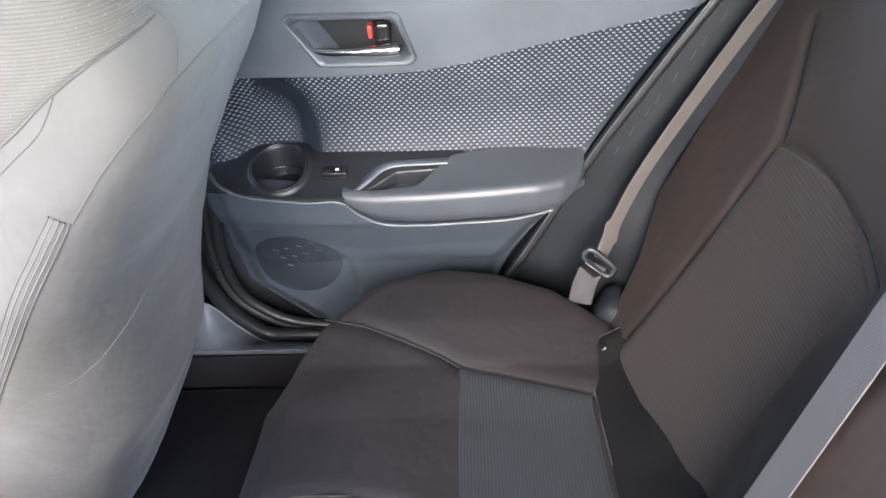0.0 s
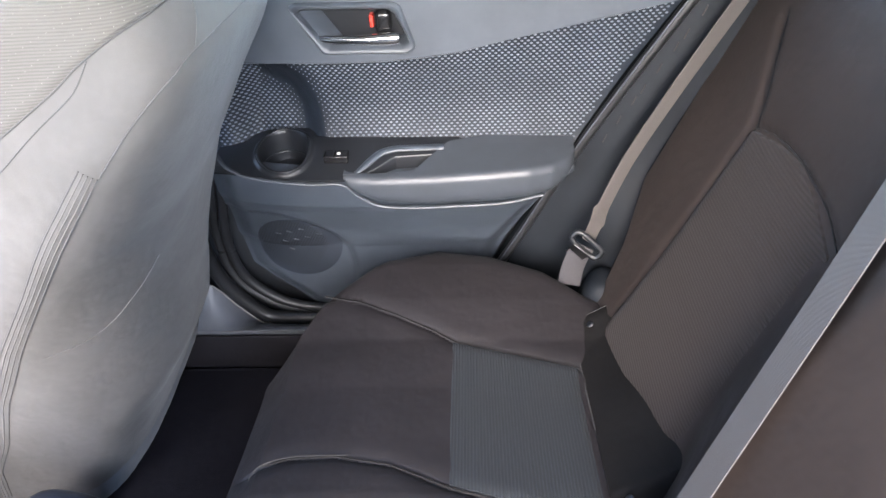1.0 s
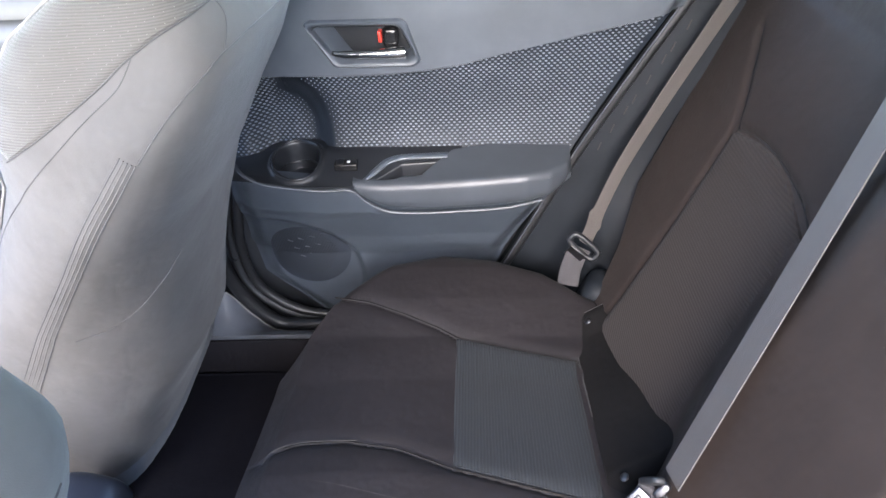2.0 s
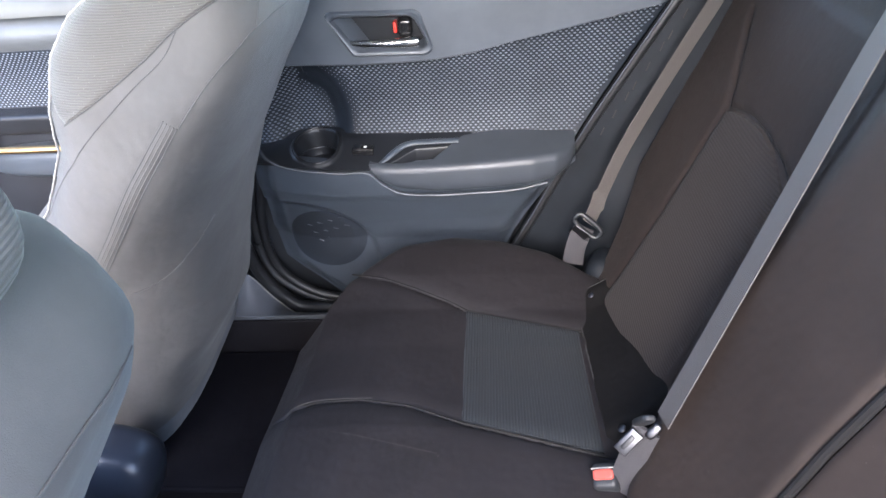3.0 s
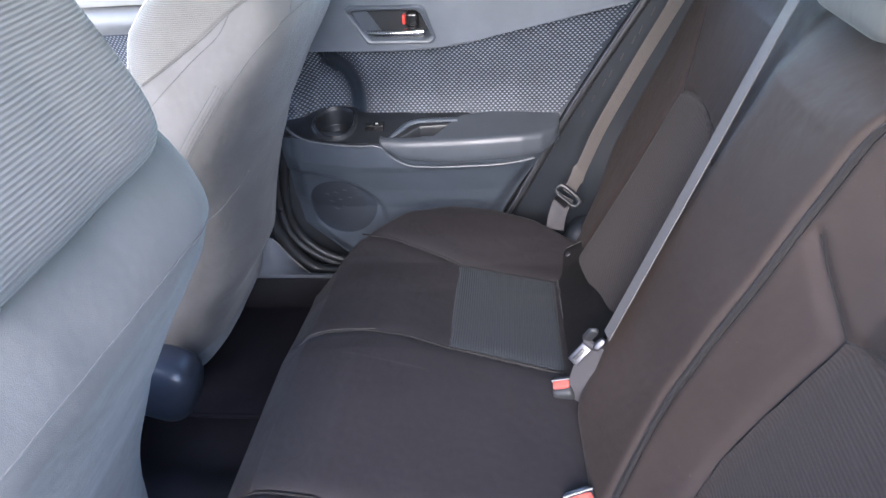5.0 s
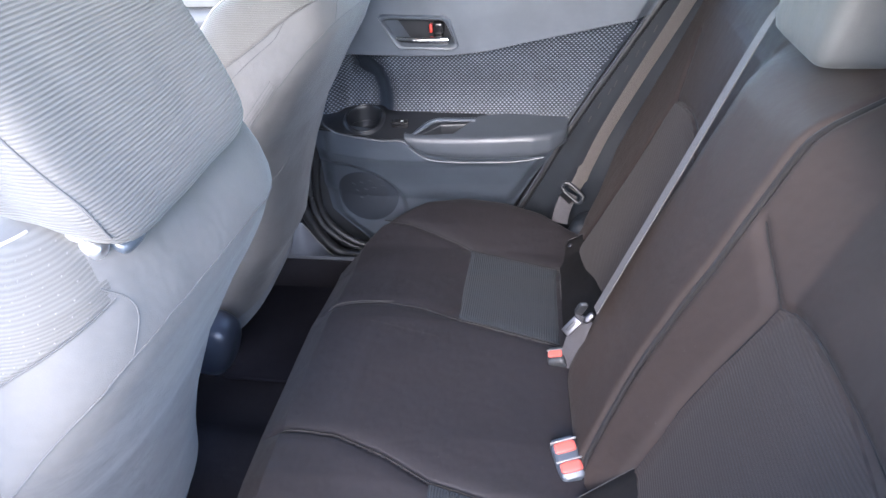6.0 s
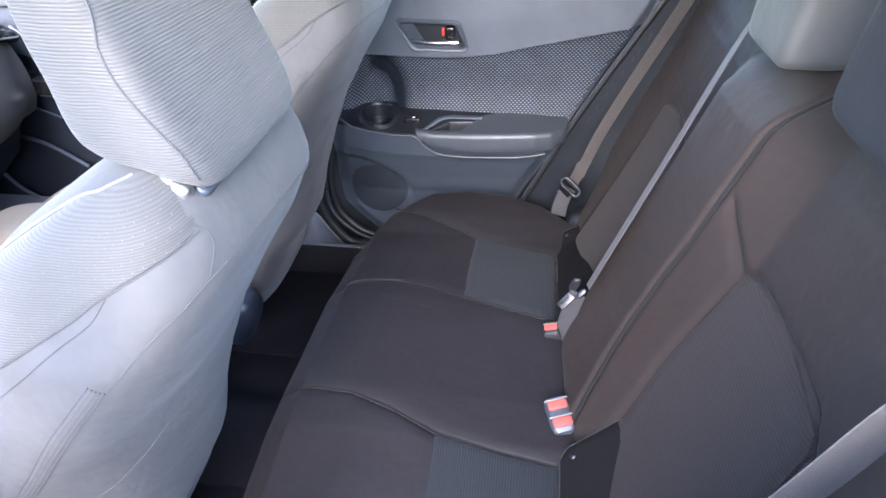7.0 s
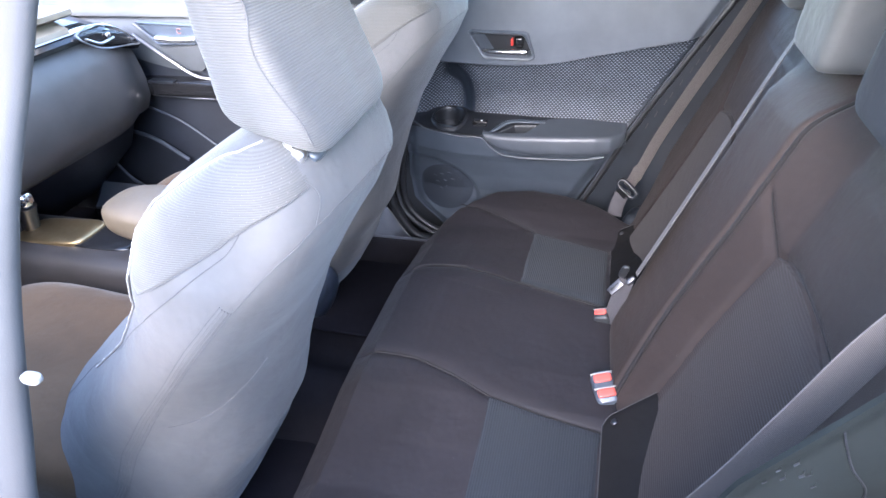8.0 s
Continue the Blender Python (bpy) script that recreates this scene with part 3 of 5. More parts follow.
def grille_slots():
    verts, faces = [], []
    for i in range(-16, 17):
        for k in range(-16, 17):
            x, z = SPK[0] + 0.02 + 0.0062 * (i + 0.5 * (k % 2)), SPK[1] - 0.005 + 0.0056 * k
            if math.hypot(x - SPK[0] + 0.012, z - SPK[1] - 0.012) < 0.074:
                r = math.hypot(x - SPK[0], z - SPK[1])
                y = low_y(x, z) - 0.0006 - 0.012 * (1 - (min(r, 0.092) / 0.092) ** 2)
                b = len(verts)
                verts += [(x + 0.0017 * math.cos(t), y, z + 0.0017 * math.sin(t)) for t in (0, 1.047, 2.094, 3.142, 4.189, 5.236)]
                faces.append(tuple(range(b, b + 6)))
    me = bpy.data.meshes.new("grille_holes")
    me.from_pydata(verts, [], faces)
    me.materials.append(M_RUBBER)
    ob = new("grille_holes", me)
    ob.parent = grille
    tagged(ob, "fine dark perforations", kind="stuff")


grille_slots()
for i in range(9):
    x, z = SPK[0] - 0.040 + 0.026 * (i % 4) + 0.008 * (i // 4), SPK[1] + 0.046 - 0.026 * (i // 4) + 0.007 * (i % 4)
    run = [(x + 0.011 * k, low_y(x + 0.011 * k, z - 0.004 * k) - 0.0118 * (1 - (math.hypot(x + 0.011 * k - SPK[0], z - SPK[1]) / 0.092) ** 2) - 0.0005, z - 0.004 * k) for k in (0, 0.5, 1)]
    part("grille_rib", tube(run, 0.0013, 6, 0.6), M_SPEAKER, grille)

# seals round the door
seal = part("door_seal", tube(spline([(-0.37, 0.70, 0.95), (-0.405, 0.69, 0.62), (-0.428, 0.685, 0.50), (-0.452, 0.682, 0.38), (-0.450, 0.680, 0.28), (-0.415, 0.678, 0.215), (-0.34, 0.676, 0.165), (-0.2, 0.676, 0.145), (0.0, 0.676, 0.14)], 12), 0.011, 10), M_RUBBER)
tagged(seal, "black rubber door seal", "door seal", kind="structure")
seal2 = part("door_seal", tube(spline([(-0.40, 0.71, 0.95), (-0.432, 0.70, 0.62), (-0.455, 0.698, 0.50), (-0.478, 0.695, 0.38), (-0.476, 0.694, 0.26), (-0.435, 0.690, 0.19), (-0.35, 0.688, 0.140), (-0.2, 0.688, 0.125)], 12), 0.010, 10), M_TRIM_DARK)
tagged(seal2, "black rubber door seal", "door seal", kind="structure")
seal3 = part("door_seal", tube(spline([(0.04, 0.672, 0.14), (0.148, 0.668, 0.33), (0.275, 0.668, 0.585), (0.42, 0.664, 0.84), (0.49, 0.66, 0.96)], 12), 0.0095, 10), M_RUBBER)
# Thin grey tube added for the highlight line beside the black seal.
part("edge_highlight", tube(spline([(0.030, 0.661, 0.14), (0.138, 0.657, 0.33), (0.265, 0.657, 0.585), (0.409, 0.653, 0.84), (0.479, 0.650, 0.96)], 12), 0.0016, 6), M_LEDGE, seal3)
tagged(seal3, "black rubber door seal", "door seal", kind="structure")
SILL_X, SILL_Z = [-1.7, -0.52, -0.50, -0.475, -0.446, -0.425, -0.36, 0.0], [0.25, 0.25, 0.225, 0.180, 0.140, 0.118, 0.113, 0.113]


def sill_at(x, k):
    """The pale sill falls from its inner lip to the foot of the door seals."""
    z = lerp_table(x, SILL_X, SILL_Z)
    if k < 0.1:
        return (x, 0.580, 0.06 + 0.115 * k / 0.1)
    f = (k - 0.1) / 0.9
    return (x, 0.583 + 0.077 * f, 0.180 + (z - 0.180) * f ** 1.3)


sill = part("sill_far", shell(surface(sill_at, seq(-1.7, -0.52, 20) + seq(-0.51, -0.34, 35) + seq(-0.32, 0.0, 8), [0, 0.04, 0.1] + seq(0.13, 1, 14)), 0.03, (0, 0.5, -1)), M_SILL)
# Pale tube draws the bright highlight along the sill's outer edge.
part("sill_highlight", tube([Vector(sill_at(x, 1.0)) + Vector((0, 0, 0.001)) for x in seq(-0.515, -0.35, 40)], 0.0017, 6), M_PALE, sill)
sill_carpet = part("sill_carpet", block(-1.7, 0.05, 0.570, 0.577, 0.05, 0.174, 0.003), M_CARPET)
tagged(sill_carpet, "black carpet on the sill's inner side", "carpet", kind="structure")
seal4 = part("door_seal", tube(spline([(-0.500, 0.676, 0.60), (-0.508, 0.672, 0.40), (-0.500, 0.668, 0.30), (-0.484, 0.668, 0.238), (-0.460, 0.668, 0.192), (-0.430, 0.668, 0.152), (-0.40, 0.668, 0.133), (-0.33, 0.668, 0.130), (-0.15, 0.668, 0.130)], 10), 0.016, 10), M_RUBBER)
tagged(seal4, "broad black rubber door seal", "door seal", kind="structure")
tagged(sill, "grey plastic sill plate below the door", "sill", kind="structure")


# quarter trim between door and backrest
def quarter(u, v):
    z = 0.16 + 0.86 * v
    x0 = door_rear(z) + 0.012
    x1 = x0 + 0.24
    x = x0 + (x1 - x0) * u
    bulge = math.exp(-((z - 0.30) / 0.16) ** 2)
    y = 0.672 - 0.02 * smooth_step(u / 0.25) - (0.012 + 0.128 * bulge) * smooth_step((u - 0.18) / 0.6)
    return (x, y, z)


side_far = part("quarter_trim", shell(surface(quarter, seq(0, 1, 40), seq(0, 1, 70)), 0.04, (0, 1, 0)), M_SIDE)
tagged(side_far, "dark moulded trim beside the backrest", "side trim", kind="structure")


def quarter_at(x, z):
    x0 = door_rear(z) + 0.012
    return quarter((x - x0) / 0.24, (z - 0.16) / 0.86)


for i in range(8):
    z = 0.585 + 0.031 * i + 0.005 * (i % 3)
    x = door_rear(z) + 0.045
    p, q = quarter_at(x, z), quarter_at(x + 0.006, z + 0.016)
    part("scuff_mark", tube([(p[0], p[1] - 0.0004, p[2]), ((p[0] + q[0]) / 2, (p[1] + q[1]) / 2 - 0.0008, (p[2] + q[2]) / 2), (q[0], q[1] - 0.0004, q[2])], 0.0010, 6), M_CREASE, side_far)
part("lower_corner", moved(puff(0.075, 0.085, 0.10, 3.2, 12), pose(0.305, 0.505, 0.350, 0, 20, -20)), M_SIDE, side_far, "smooth dark blue plastic corner under the belt tongue")


def near_front_x(z):
    return max(0.15, 0.335 + (0.60 if z > 0.82 else 0.353) * (z - 0.82))


def near_trim(u, v):
    """Smooth rounded trim between the doorway and the near backrest."""
    z = 0.14 + 0.96 * v
    x = near_front_x(z) + 0.26 * u
    y = -0.700 - 0.008 * (1 - smooth_step(u / 0.10)) + 0.045 * smooth_step((u - 0.1) / 0.8)
    return (x, y, z)


def near_at(x, z):
    x0 = near_front_x(z)
    return Vector(near_trim((x - x0) / 0.26, (z - 0.14) / 0.96)) - Vector((0, 0.0010, 0))


side_near = part("quarter_trim_near", shell(surface(near_trim, seq(0, 1, 50), seq(0, 1, 70)), 0.006, (0, 1, 0)), M_PAINT)
tagged(side_near, "dark greenish moulded trim beside the doorway", "side trim", kind="structure")
part("loose_thread", tube(spline([near_at(0.396, 0.902), near_at(0.404, 0.882), near_at(0.418, 0.852), near_at(0.440, 0.818), near_at(0.446, 0.790)], 6), 0.0011, 6), M_RUBBER, side_near, "thin dark thread")
for i in range(7):
    q = near_at(0.355 + 0.013 * (i % 4) + 0.005 * (i // 4), 0.822 + 0.016 * (i // 4) + 0.007 * (i % 3))
    part("scuff_mark", tube([q, q + Vector((0.003, -0.0002, 0.004)), q + Vector((0.002, 0, 0.009))], 0.0009 + 0.0004 * (i % 3), 6, 0.3), M_TRIM_DARK, side_near)

# ---------------------------------------------------------------- rear bench cushion
YMAX_X, YMAX_Y = [-0.30, -0.25, -0.20, -0.10, 0.0, 0.10, 0.20, 0.27, 0.36], [0.36, 0.43, 0.52, 0.605, 0.635, 0.62, 0.575, 0.52, 0.47]
ZT_Y, ZT_Z = [-0.80, -0.70, -0.62, -0.50, -0.40, -0.28, -0.19, -0.09, 0.0, 0.09, 0.18, 0.28, 0.38, 0.46, 0.54, 0.62], [0.36, 0.385, 0.382, 0.372, 0.385, 0.408, 0.412, 0.410, 0.410, 0.408, 0.392, 0.378, 0.376, 0.394, 0.404, 0.400]
CUSH_S = [0.0, 0.12, 0.22, 0.55, 0.78, 0.88, 0.94, 0.97, 1.0]
CUSH_X = [0.36, 0.29, 0.235, 0.04, -0.13, -0.236, -0.284, -0.294, -0.28]
CUSH_D = [-0.035, -0.010, -0.006, 0.0, 0.004, -0.006, -0.045, -0.10, -0.24]


def cushion_at(x, y):
    """Height of the cushion's top."""
    z = lerp_table(y, ZT_Y, ZT_Z)
    z += lerp_table(-x, [-0.36, -0.27, -0.235, -0.04, 0.13, 0.232, 0.276], [-0.03, -0.008, -0.006, 0.0, 0.004, -0.006, -0.045])
    return z


def cushion_fn(s, v):
    x, d = lerp_table(s, CUSH_S, CUSH_X), lerp_table(s, CUSH_S, CUSH_D)
    far = lerp_table(max(x, -0.28), YMAX_X, YMAX_Y)
    near = -0.80 + (0.635 - far) * 0.8
    y = near + (far - near) * v
    z = lerp_table(y, ZT_Y, ZT_Z) + d
    edge = max((y - (far - 0.08)) / 0.08, ((near + 0.10) - y) / 0.10, 0.0)
    z -= 0.075 * edge ** 2.4
    x += 0.03 * max(0.0, edge) ** 2 * (1 if x < 0 else 0)
    for line in SEAMS:
        dd = line(x, y)
        z -= (0.005 * math.exp(-(dd / 0.0035) ** 2) + 0.005 * math.exp(-(dd / 0.016) ** 2)) * smooth_step((d + 0.05) / 0.04)
    return (x, y, z)


SEAM_A = ([-0.26, -0.20, -0.13, -0.065, 0.0, 0.037, 0.24], [0.485, 0.475, 0.455, 0.430, 0.400, 0.378, 0.325])
SEAM_M = ([-0.26, -0.20, -0.13, -0.05, 0.035, 0.24], [0.128, 0.150, 0.150, 0.137, 0.100, 0.045])
SEAM_M2 = ([-0.26, -0.23, -0.115, 0.06, 0.24], [0.105, 0.095, 0.070, 0.028, -0.015])
SEAM_B = ([-0.26, -0.20, -0.14, -0.05, 0.03, 0.14, 0.24], [-0.196, -0.196, -0.204, -0.234, -0.273, -0.295, -0.308])
SEAMS = [lambda x, y, s=s: y - lerp_table(x, *s) for s in (SEAM_A, SEAM_M, SEAM_B)]

rear_seat = thing("rear_bench", "brown-black cloth rear seat with ribbed slate inserts", "car seat")
v_rows = seq(0, 1, 380)
s_rows = seq(0, 0.85, 110) + seq(0.86, 1.0, 70)
bench = part("seat_cushion", shell(surface(cushion_fn, s_rows, v_rows), 0.06, (0, 0, -1)), M_SEAT, rear_seat, "black cloth bench cushion")


def seam_on_cushion(table, x0, x1, lift=0.0, n=40):
    return [(x, lerp_table(x, *table), cushion_at(x, lerp_table(x, *table)) + lift) for x in seq(x0, x1, n)]


def cushion_panel(name, near_line, far_line, x0, x1, label):
    def fn(u, v):
        x = x0(v) + (x1 - x0(v)) * u
        a, b = near_line(x), far_line(x)
        y = a + (b - a) * v
        rim = min(u, 1 - u, v, 1 - v)
        return (x, y, cushion_at(x, y) + 0.0035 * smooth_step(rim / 0.04) - 0.001)
    return part(name, shell(surface(fn, seq(0, 1, 40), seq(0, 1, 50)), 0.006, (0, 0, -1)), M_RIB_SEAT, bench, label)


cushion_panel("insert_panel", lambda x: lerp_table(x, *SEAM_M) + 0.004, lambda x: lerp_table(x, *SEAM_A) - 0.004, lambda v: 0.034 - 0.004 * math.sin(v * 3.1), 0.236, "ribbed slate-grey cloth insert")
cushion_panel("insert_panel", lambda x: -0.575 + 0.02 * x, lambda x: lerp_table(x, *SEAM_B) - 0.004, lambda v: 0.022 + 0.008 * v, 0.240, "ribbed slate-grey cloth insert")
for tab, xa, xb in ((SEAM_A, -0.20, 0.24), (SEAM_M, -0.22, 0.24), (SEAM_B, -0.24, 0.24)):
    part("seam", tube(seam_on_cushion(tab, xa, xb, -0.0035), 0.0016, 6), M_SEAM_DARK, bench)
part("seam", tube(seam_on_cushion(SEAM_M2, -0.235, 0.0, -0.0004), 0.0006, 6), M_CREASE, bench)
part("seam", tube(spline([(-0.235, 0.095, cushion_at(-0.235, 0.095)), (-0.249, 0.118, cushion_at(-0.247, 0.118)), (-0.235, 0.140, cushion_at(-0.235, 0.14)), (-0.19, 0.151, cushion_at(-0.19, 0.151)), (-0.11, 0.150, cushion_at(-0.11, 0.150))], 10), 0.0008, 6), M_CREASE, bench)


def flap(y0, y1, lab, sink=0.0):
    def fn(u, v):
        end = y1 + 0.022 * u - 0.016 * max(0.0, 1 - u / 0.18) ** 2
        y = y0 + (end - y0) * v
        lift = smooth_step(v / 0.11)
        x = 0.243 + 0.088 * u * (0.35 + 0.65 * lift)
        return (x, y, cushion_at(0.243, y) + 0.004 + 0.066 * (x - 0.243) / 0.088 * lift - 0.01 * (1 - lift) - 0.004 * smooth_step((v - 0.97) / 0.03) - sink * smooth_step((v - 0.35) / 0.65) * (0.25 + 0.75 * u))
    ob = part("cover_flap", shell(surface(fn, seq(0, 1, 24), seq(0, 1, 60)), 0.004, (0, 0, -1)), M_FLAP, bench, lab)
    rim = [Vector(fn(0.0, v)) for v in seq(0.4, 1.0, 40)] + [Vector(fn(u, 1.0)) for u in seq(0.04, 1.0, 24)]
    part("flap_piping", tube([q + Vector((-0.0005, 0, 0.0006)) for q in rim], 0.0009, 6), M_SEAM_GREY, ob)
    return ob


flap(0.055, 0.425, "black cover flap held by snap studs", 0.045)
flap(-0.66, -0.282, "black cover flap held by snap studs")
for x, y, drop in ((0.268, 0.408, 0.020), (0.262, 0.075, 0.0), (0.262, -0.299, 0.0)):
    bm = bmesh.new()
    bmesh.ops.create_uvsphere(bm, u_segments=14, v_segments=8, radius=0.0065)
    moved(bm, Matrix.Translation((x, y, cushion_at(0.243, y) + 0.006 + 0.75 * (x - 0.243) - drop)) @ Matrix.Rotation(-0.6, 4, "Y") @ Matrix.Diagonal((1, 1, 0.4, 1)))
    part("snap_stud", bm, M_STEEL, bench, "round steel snap stud")

# ---------------------------------------------------------------- rear backrests
FB_Z = [0.30, 0.36, 0.45, 0.55, 0.64, 0.73, 0.84, 0.93, 0.97, 1.00]
FB_X = [0.262, 0.285, 0.332, 0.385, 0.428, 0.470, 0.513, 0.548, 0.575, 0.62]


def back_x(z):
    return lerp_table(z, FB_Z, FB_X)


SPLIT_Z = [0.30, 0.36, 0.40, 0.43, 0.46, 0.50, 0.54, 0.58, 0.66, 0.72, 0.80, 0.88, 0.95, 0.98, 1.0]
SPLIT_Y = [-0.262, -0.255, -0.240, -0.222, -0.202, -0.178, -0.156, -0.142, -0.126, -0.119, -0.112, -0.108, -0.104, -0.104, -0.110]


def split_y(z):
    return lerp_table(z, SPLIT_Z, SPLIT_Y)


def centre_bulge(y, z):
    """How far the middle place stands proud of the outer ones."""
    s = split_y(z)
    seam = lerp_table(z, [0.40, 0.475, 0.57, 0.68, 0.745, 0.82, 0.90], [-0.288, -0.262, -0.228, -0.218, -0.218, -0.205, -0.20])
    side = min(1.0, max(0.0, 1.0 - (s - 0.004 - y) / max(0.03, s - seam + 0.012))) if y < s else smooth_step(1.0 - (y - s - 0.180) / 0.14)
    return (0.056 if y < s else 0.062) * side * smooth_step((z - 0.33) / 0.10) * (1 - smooth_step((z - 0.90) / 0.10))


def far_edge(z):
    return lerp_table(z, [0.30, 0.40, 0.46, 0.54, 0.70, 0.85, 1.0], [0.47, 0.50, 0.535, 0.62, 0.655, 0.665, 0.655])


def near_edge(z):
    return lerp_table(z, [0.30, 0.46, 0.60, 0.80, 1.0], [-0.62, -0.65, -0.675, -0.68, -0.67])


# seams of the two outer places: (y, z) lines
NOTCH_A = [(0.405, 0.36), (0.412, 0.45), (0.432, 0.59), (0.454, 0.726)]
ARCH_A = [(0.454, 0.726), (0.40, 0.742), (0.33, 0.747), (0.25, 0.738), (0.195, 0.720)]
UP_A = [(0.454, 0.726), (0.475, 0.755), (0.52, 0.80), (0.56, 0.84)]
INNER_B = [(-0.288, 0.40), (-0.262, 0.475), (-0.243, 0.530), (-0.228, 0.570), (-0.221, 0.640), (-0.218, 0.680), (-0.218, 0.745)]
ARCH_B = [(-0.218, 0.745), (-0.255, 0.759), (-0.300, 0.766), (-0.400, 0.769), (-0.470, 0.762), (-0.508, 0.735), (-0.528, 0.66), (-0.538, 0.52), (-0.538, 0.38)]
UP_B = [(-0.218, 0.745), (-0.195, 0.762), (-0.171, 0.779), (-0.148, 0.796), (-0.130, 0.812)]


def line_gap(y, z, lines):
    d = 1.0
    for pts in lines:
        for (ay, az), (by, bz) in zip(pts, pts[1:]):
            ey, ez = by - ay, bz - az
            t = min(1.0, max(0.0, ((y - ay) * ey + (z - az) * ez) / (ey * ey + ez * ez)))
            d = min(d, math.hypot(y - ay - t * ey, z - az - t * ez))
    return d


def back_surface(y, z, lo, hi, lines):
    x = back_x(z) - centre_bulge(y, z)
    r = 0.011
    d = min(y - lo, hi - y)
    if d < r:
        x += r - math.sqrt(max(0.0, r * r - (r - d) ** 2))
    x -= 0.012 * math.sin(math.pi * min(1.0, max(0.0, (y - lo) / (hi - lo)))) * (1 if z < 0.9 else 0.5)
    x += 0.008 * math.exp(-(line_gap(y, z, lines) / 0.007) ** 2)
    return x


def backrest(name, label, lo, hi, lines):

    def fn(v, u):
        z = 0.31 + 0.69 * v
        a, b = lo(z), hi(z)
        k = 0.5 - 0.5 * math.cos(math.pi * u)
        k = 0.35 * k + 0.65 * u
        y = a + (b - a) * k
        return (back_surface(y, z, a, b, lines), y, z)
    top = part(name, shell(surface(fn, seq(0, 1, 110), seq(0, 1, 110)), 0.09, (1, 0, 0)), M_BACK, rear_seat, label)
    for pts in lines:
        p = [q for q in spline([(0, *q) for q in pts], 8)]
        part("seam", tube([(back_surface(q.y, q.z, lo(q.z), hi(q.z), lines) - 0.0006, q.y, q.z) for q in p], 0.0013, 6), M_SEAM_DARK, top)
    return top


def back_panel(top, inner, outer, z0, arch, lo, hi, soft_in=False):
    def fn(u, v):
        zt = arch(u)
        z = z0 + (zt - z0) * v
        a, b = inner(z), outer(z)
        y = a + (b - a) * u
        rim = min(u * 0.3 if soft_in else u, 1 - u, v, 1 - v)
        return (back_surface(y, z, lo(z), hi(z), []) - 0.0035 * smooth_step(rim / 0.04) + 0.001, y, z)
    part("insert_panel", shell(surface(fn, seq(0, 1, 50), seq(0, 1, 50)), 0.006, (1, 0, 0)), M_RIB_BACK, top, "ribbed brown-grey cloth insert")


far_back = backrest("backrest", "wider brown-black cloth backrest section", lambda z: split_y(z) + 0.003, far_edge, [NOTCH_A, ARCH_A, UP_A])
near_back = backrest("backrest", "narrower brown-black cloth backrest section", near_edge, lambda z: split_y(z) - 0.004, [INNER_B, ARCH_B, UP_B])
back_panel(far_back, lambda z: lerp_table(z, [0.36, 0.45, 0.60, 0.726, 0.76], [0.100, 0.115, 0.160, 0.198, 0.200]), lambda z: lerp_table(z, [0.36, 0.45, 0.59, 0.726, 0.76], [0.401, 0.408, 0.428, 0.450, 0.450]), 0.325,
           lambda u: 0.714 + 0.010 * u + 0.026 * math.sin(math.pi * u), lambda z: split_y(z) + 0.003, far_edge, True)
back_panel(near_back, lambda z: lerp_table(z, [0.40, 0.475, 0.53, 0.57, 0.64, 0.745, 0.78], [-0.292, -0.266, -0.247, -0.232, -0.225, -0.222, -0.222]), lambda z: lerp_table(z, [0.38, 0.52, 0.66, 0.735, 0.78], [-0.534, -0.534, -0.524, -0.505, -0.47]), 0.38,
           lambda u: 0.741 + 0.026 * math.sin(math.pi * min(1.0, 0.08 + u * 0.80)), near_edge, lambda z: split_y(z) - 0.003)


# Dark tube laid in the joint; its colour stands for the shade there.
part("split_shade", tube([(back_surface(split_y(z) + 0.03, z, split_y(z) + 0.003, far_edge(z), []) + 0.011, split_y(z) - 0.001, z) for z in seq(0.36, 0.985, 60)], 0.0046, 8), M_SEAM_DARK, rear_seat, "dark tube standing for the shade between the two backrest sections")


def rear_headrest(x, y, z, w, lab, mat):
    top = thing("rear_headrest", lab, "headrest", "headrests of the rear seats")
    top.location = (x, y, z)
    pad = puff(0.13, w, 0.21, 9, 18)
    for v in pad.verts:
        k = v.co.z / 0.21 + 0.5
        v.co.y *= 1.0 - 0.12 * max(0.0, k - 0.4)
        v.co.z += 0.012 * (v.co.x / 0.13) * (1 - k)
    part("pad", moved(pad, pose(0, 0, 0.105, 0, 6, 0)), mat, top)
    for s in (-0.055, 0.055):
        part("post", tube([(0.01, s, -0.06), (0.01, s, 0.05)], 0.0055, 12), M_CHROME, top, "chrome headrest post")
        part("post_sleeve", loft([[(0.01 + r * math.cos(a), s + r * math.sin(a), h) for a in seq(0, 2 * math.pi * 15 / 16, 16)] for r, h in ((0.012, -0.03), (0.012, -0.012), (0.010, -0.008), (0.006, -0.008))]), M_TRIM_DARK, top)
    return top


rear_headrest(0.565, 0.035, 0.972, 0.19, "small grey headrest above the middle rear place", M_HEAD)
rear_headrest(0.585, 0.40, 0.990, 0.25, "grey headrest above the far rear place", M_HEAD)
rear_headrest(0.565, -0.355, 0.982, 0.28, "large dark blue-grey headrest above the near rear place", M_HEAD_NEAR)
shelf = part("parcel_shelf", shell(surface(lambda x, y: (x, y, 0.945 + 0.01 * math.sin(x * 9)), seq(0.64, 1.29, 14), seq(-0.70, 0.66, 20)), 0.03, (0, 0, -1)), M_SILL)
tagged(shelf, "grey parcel shelf behind the rear seat", "shelf", kind="structure")

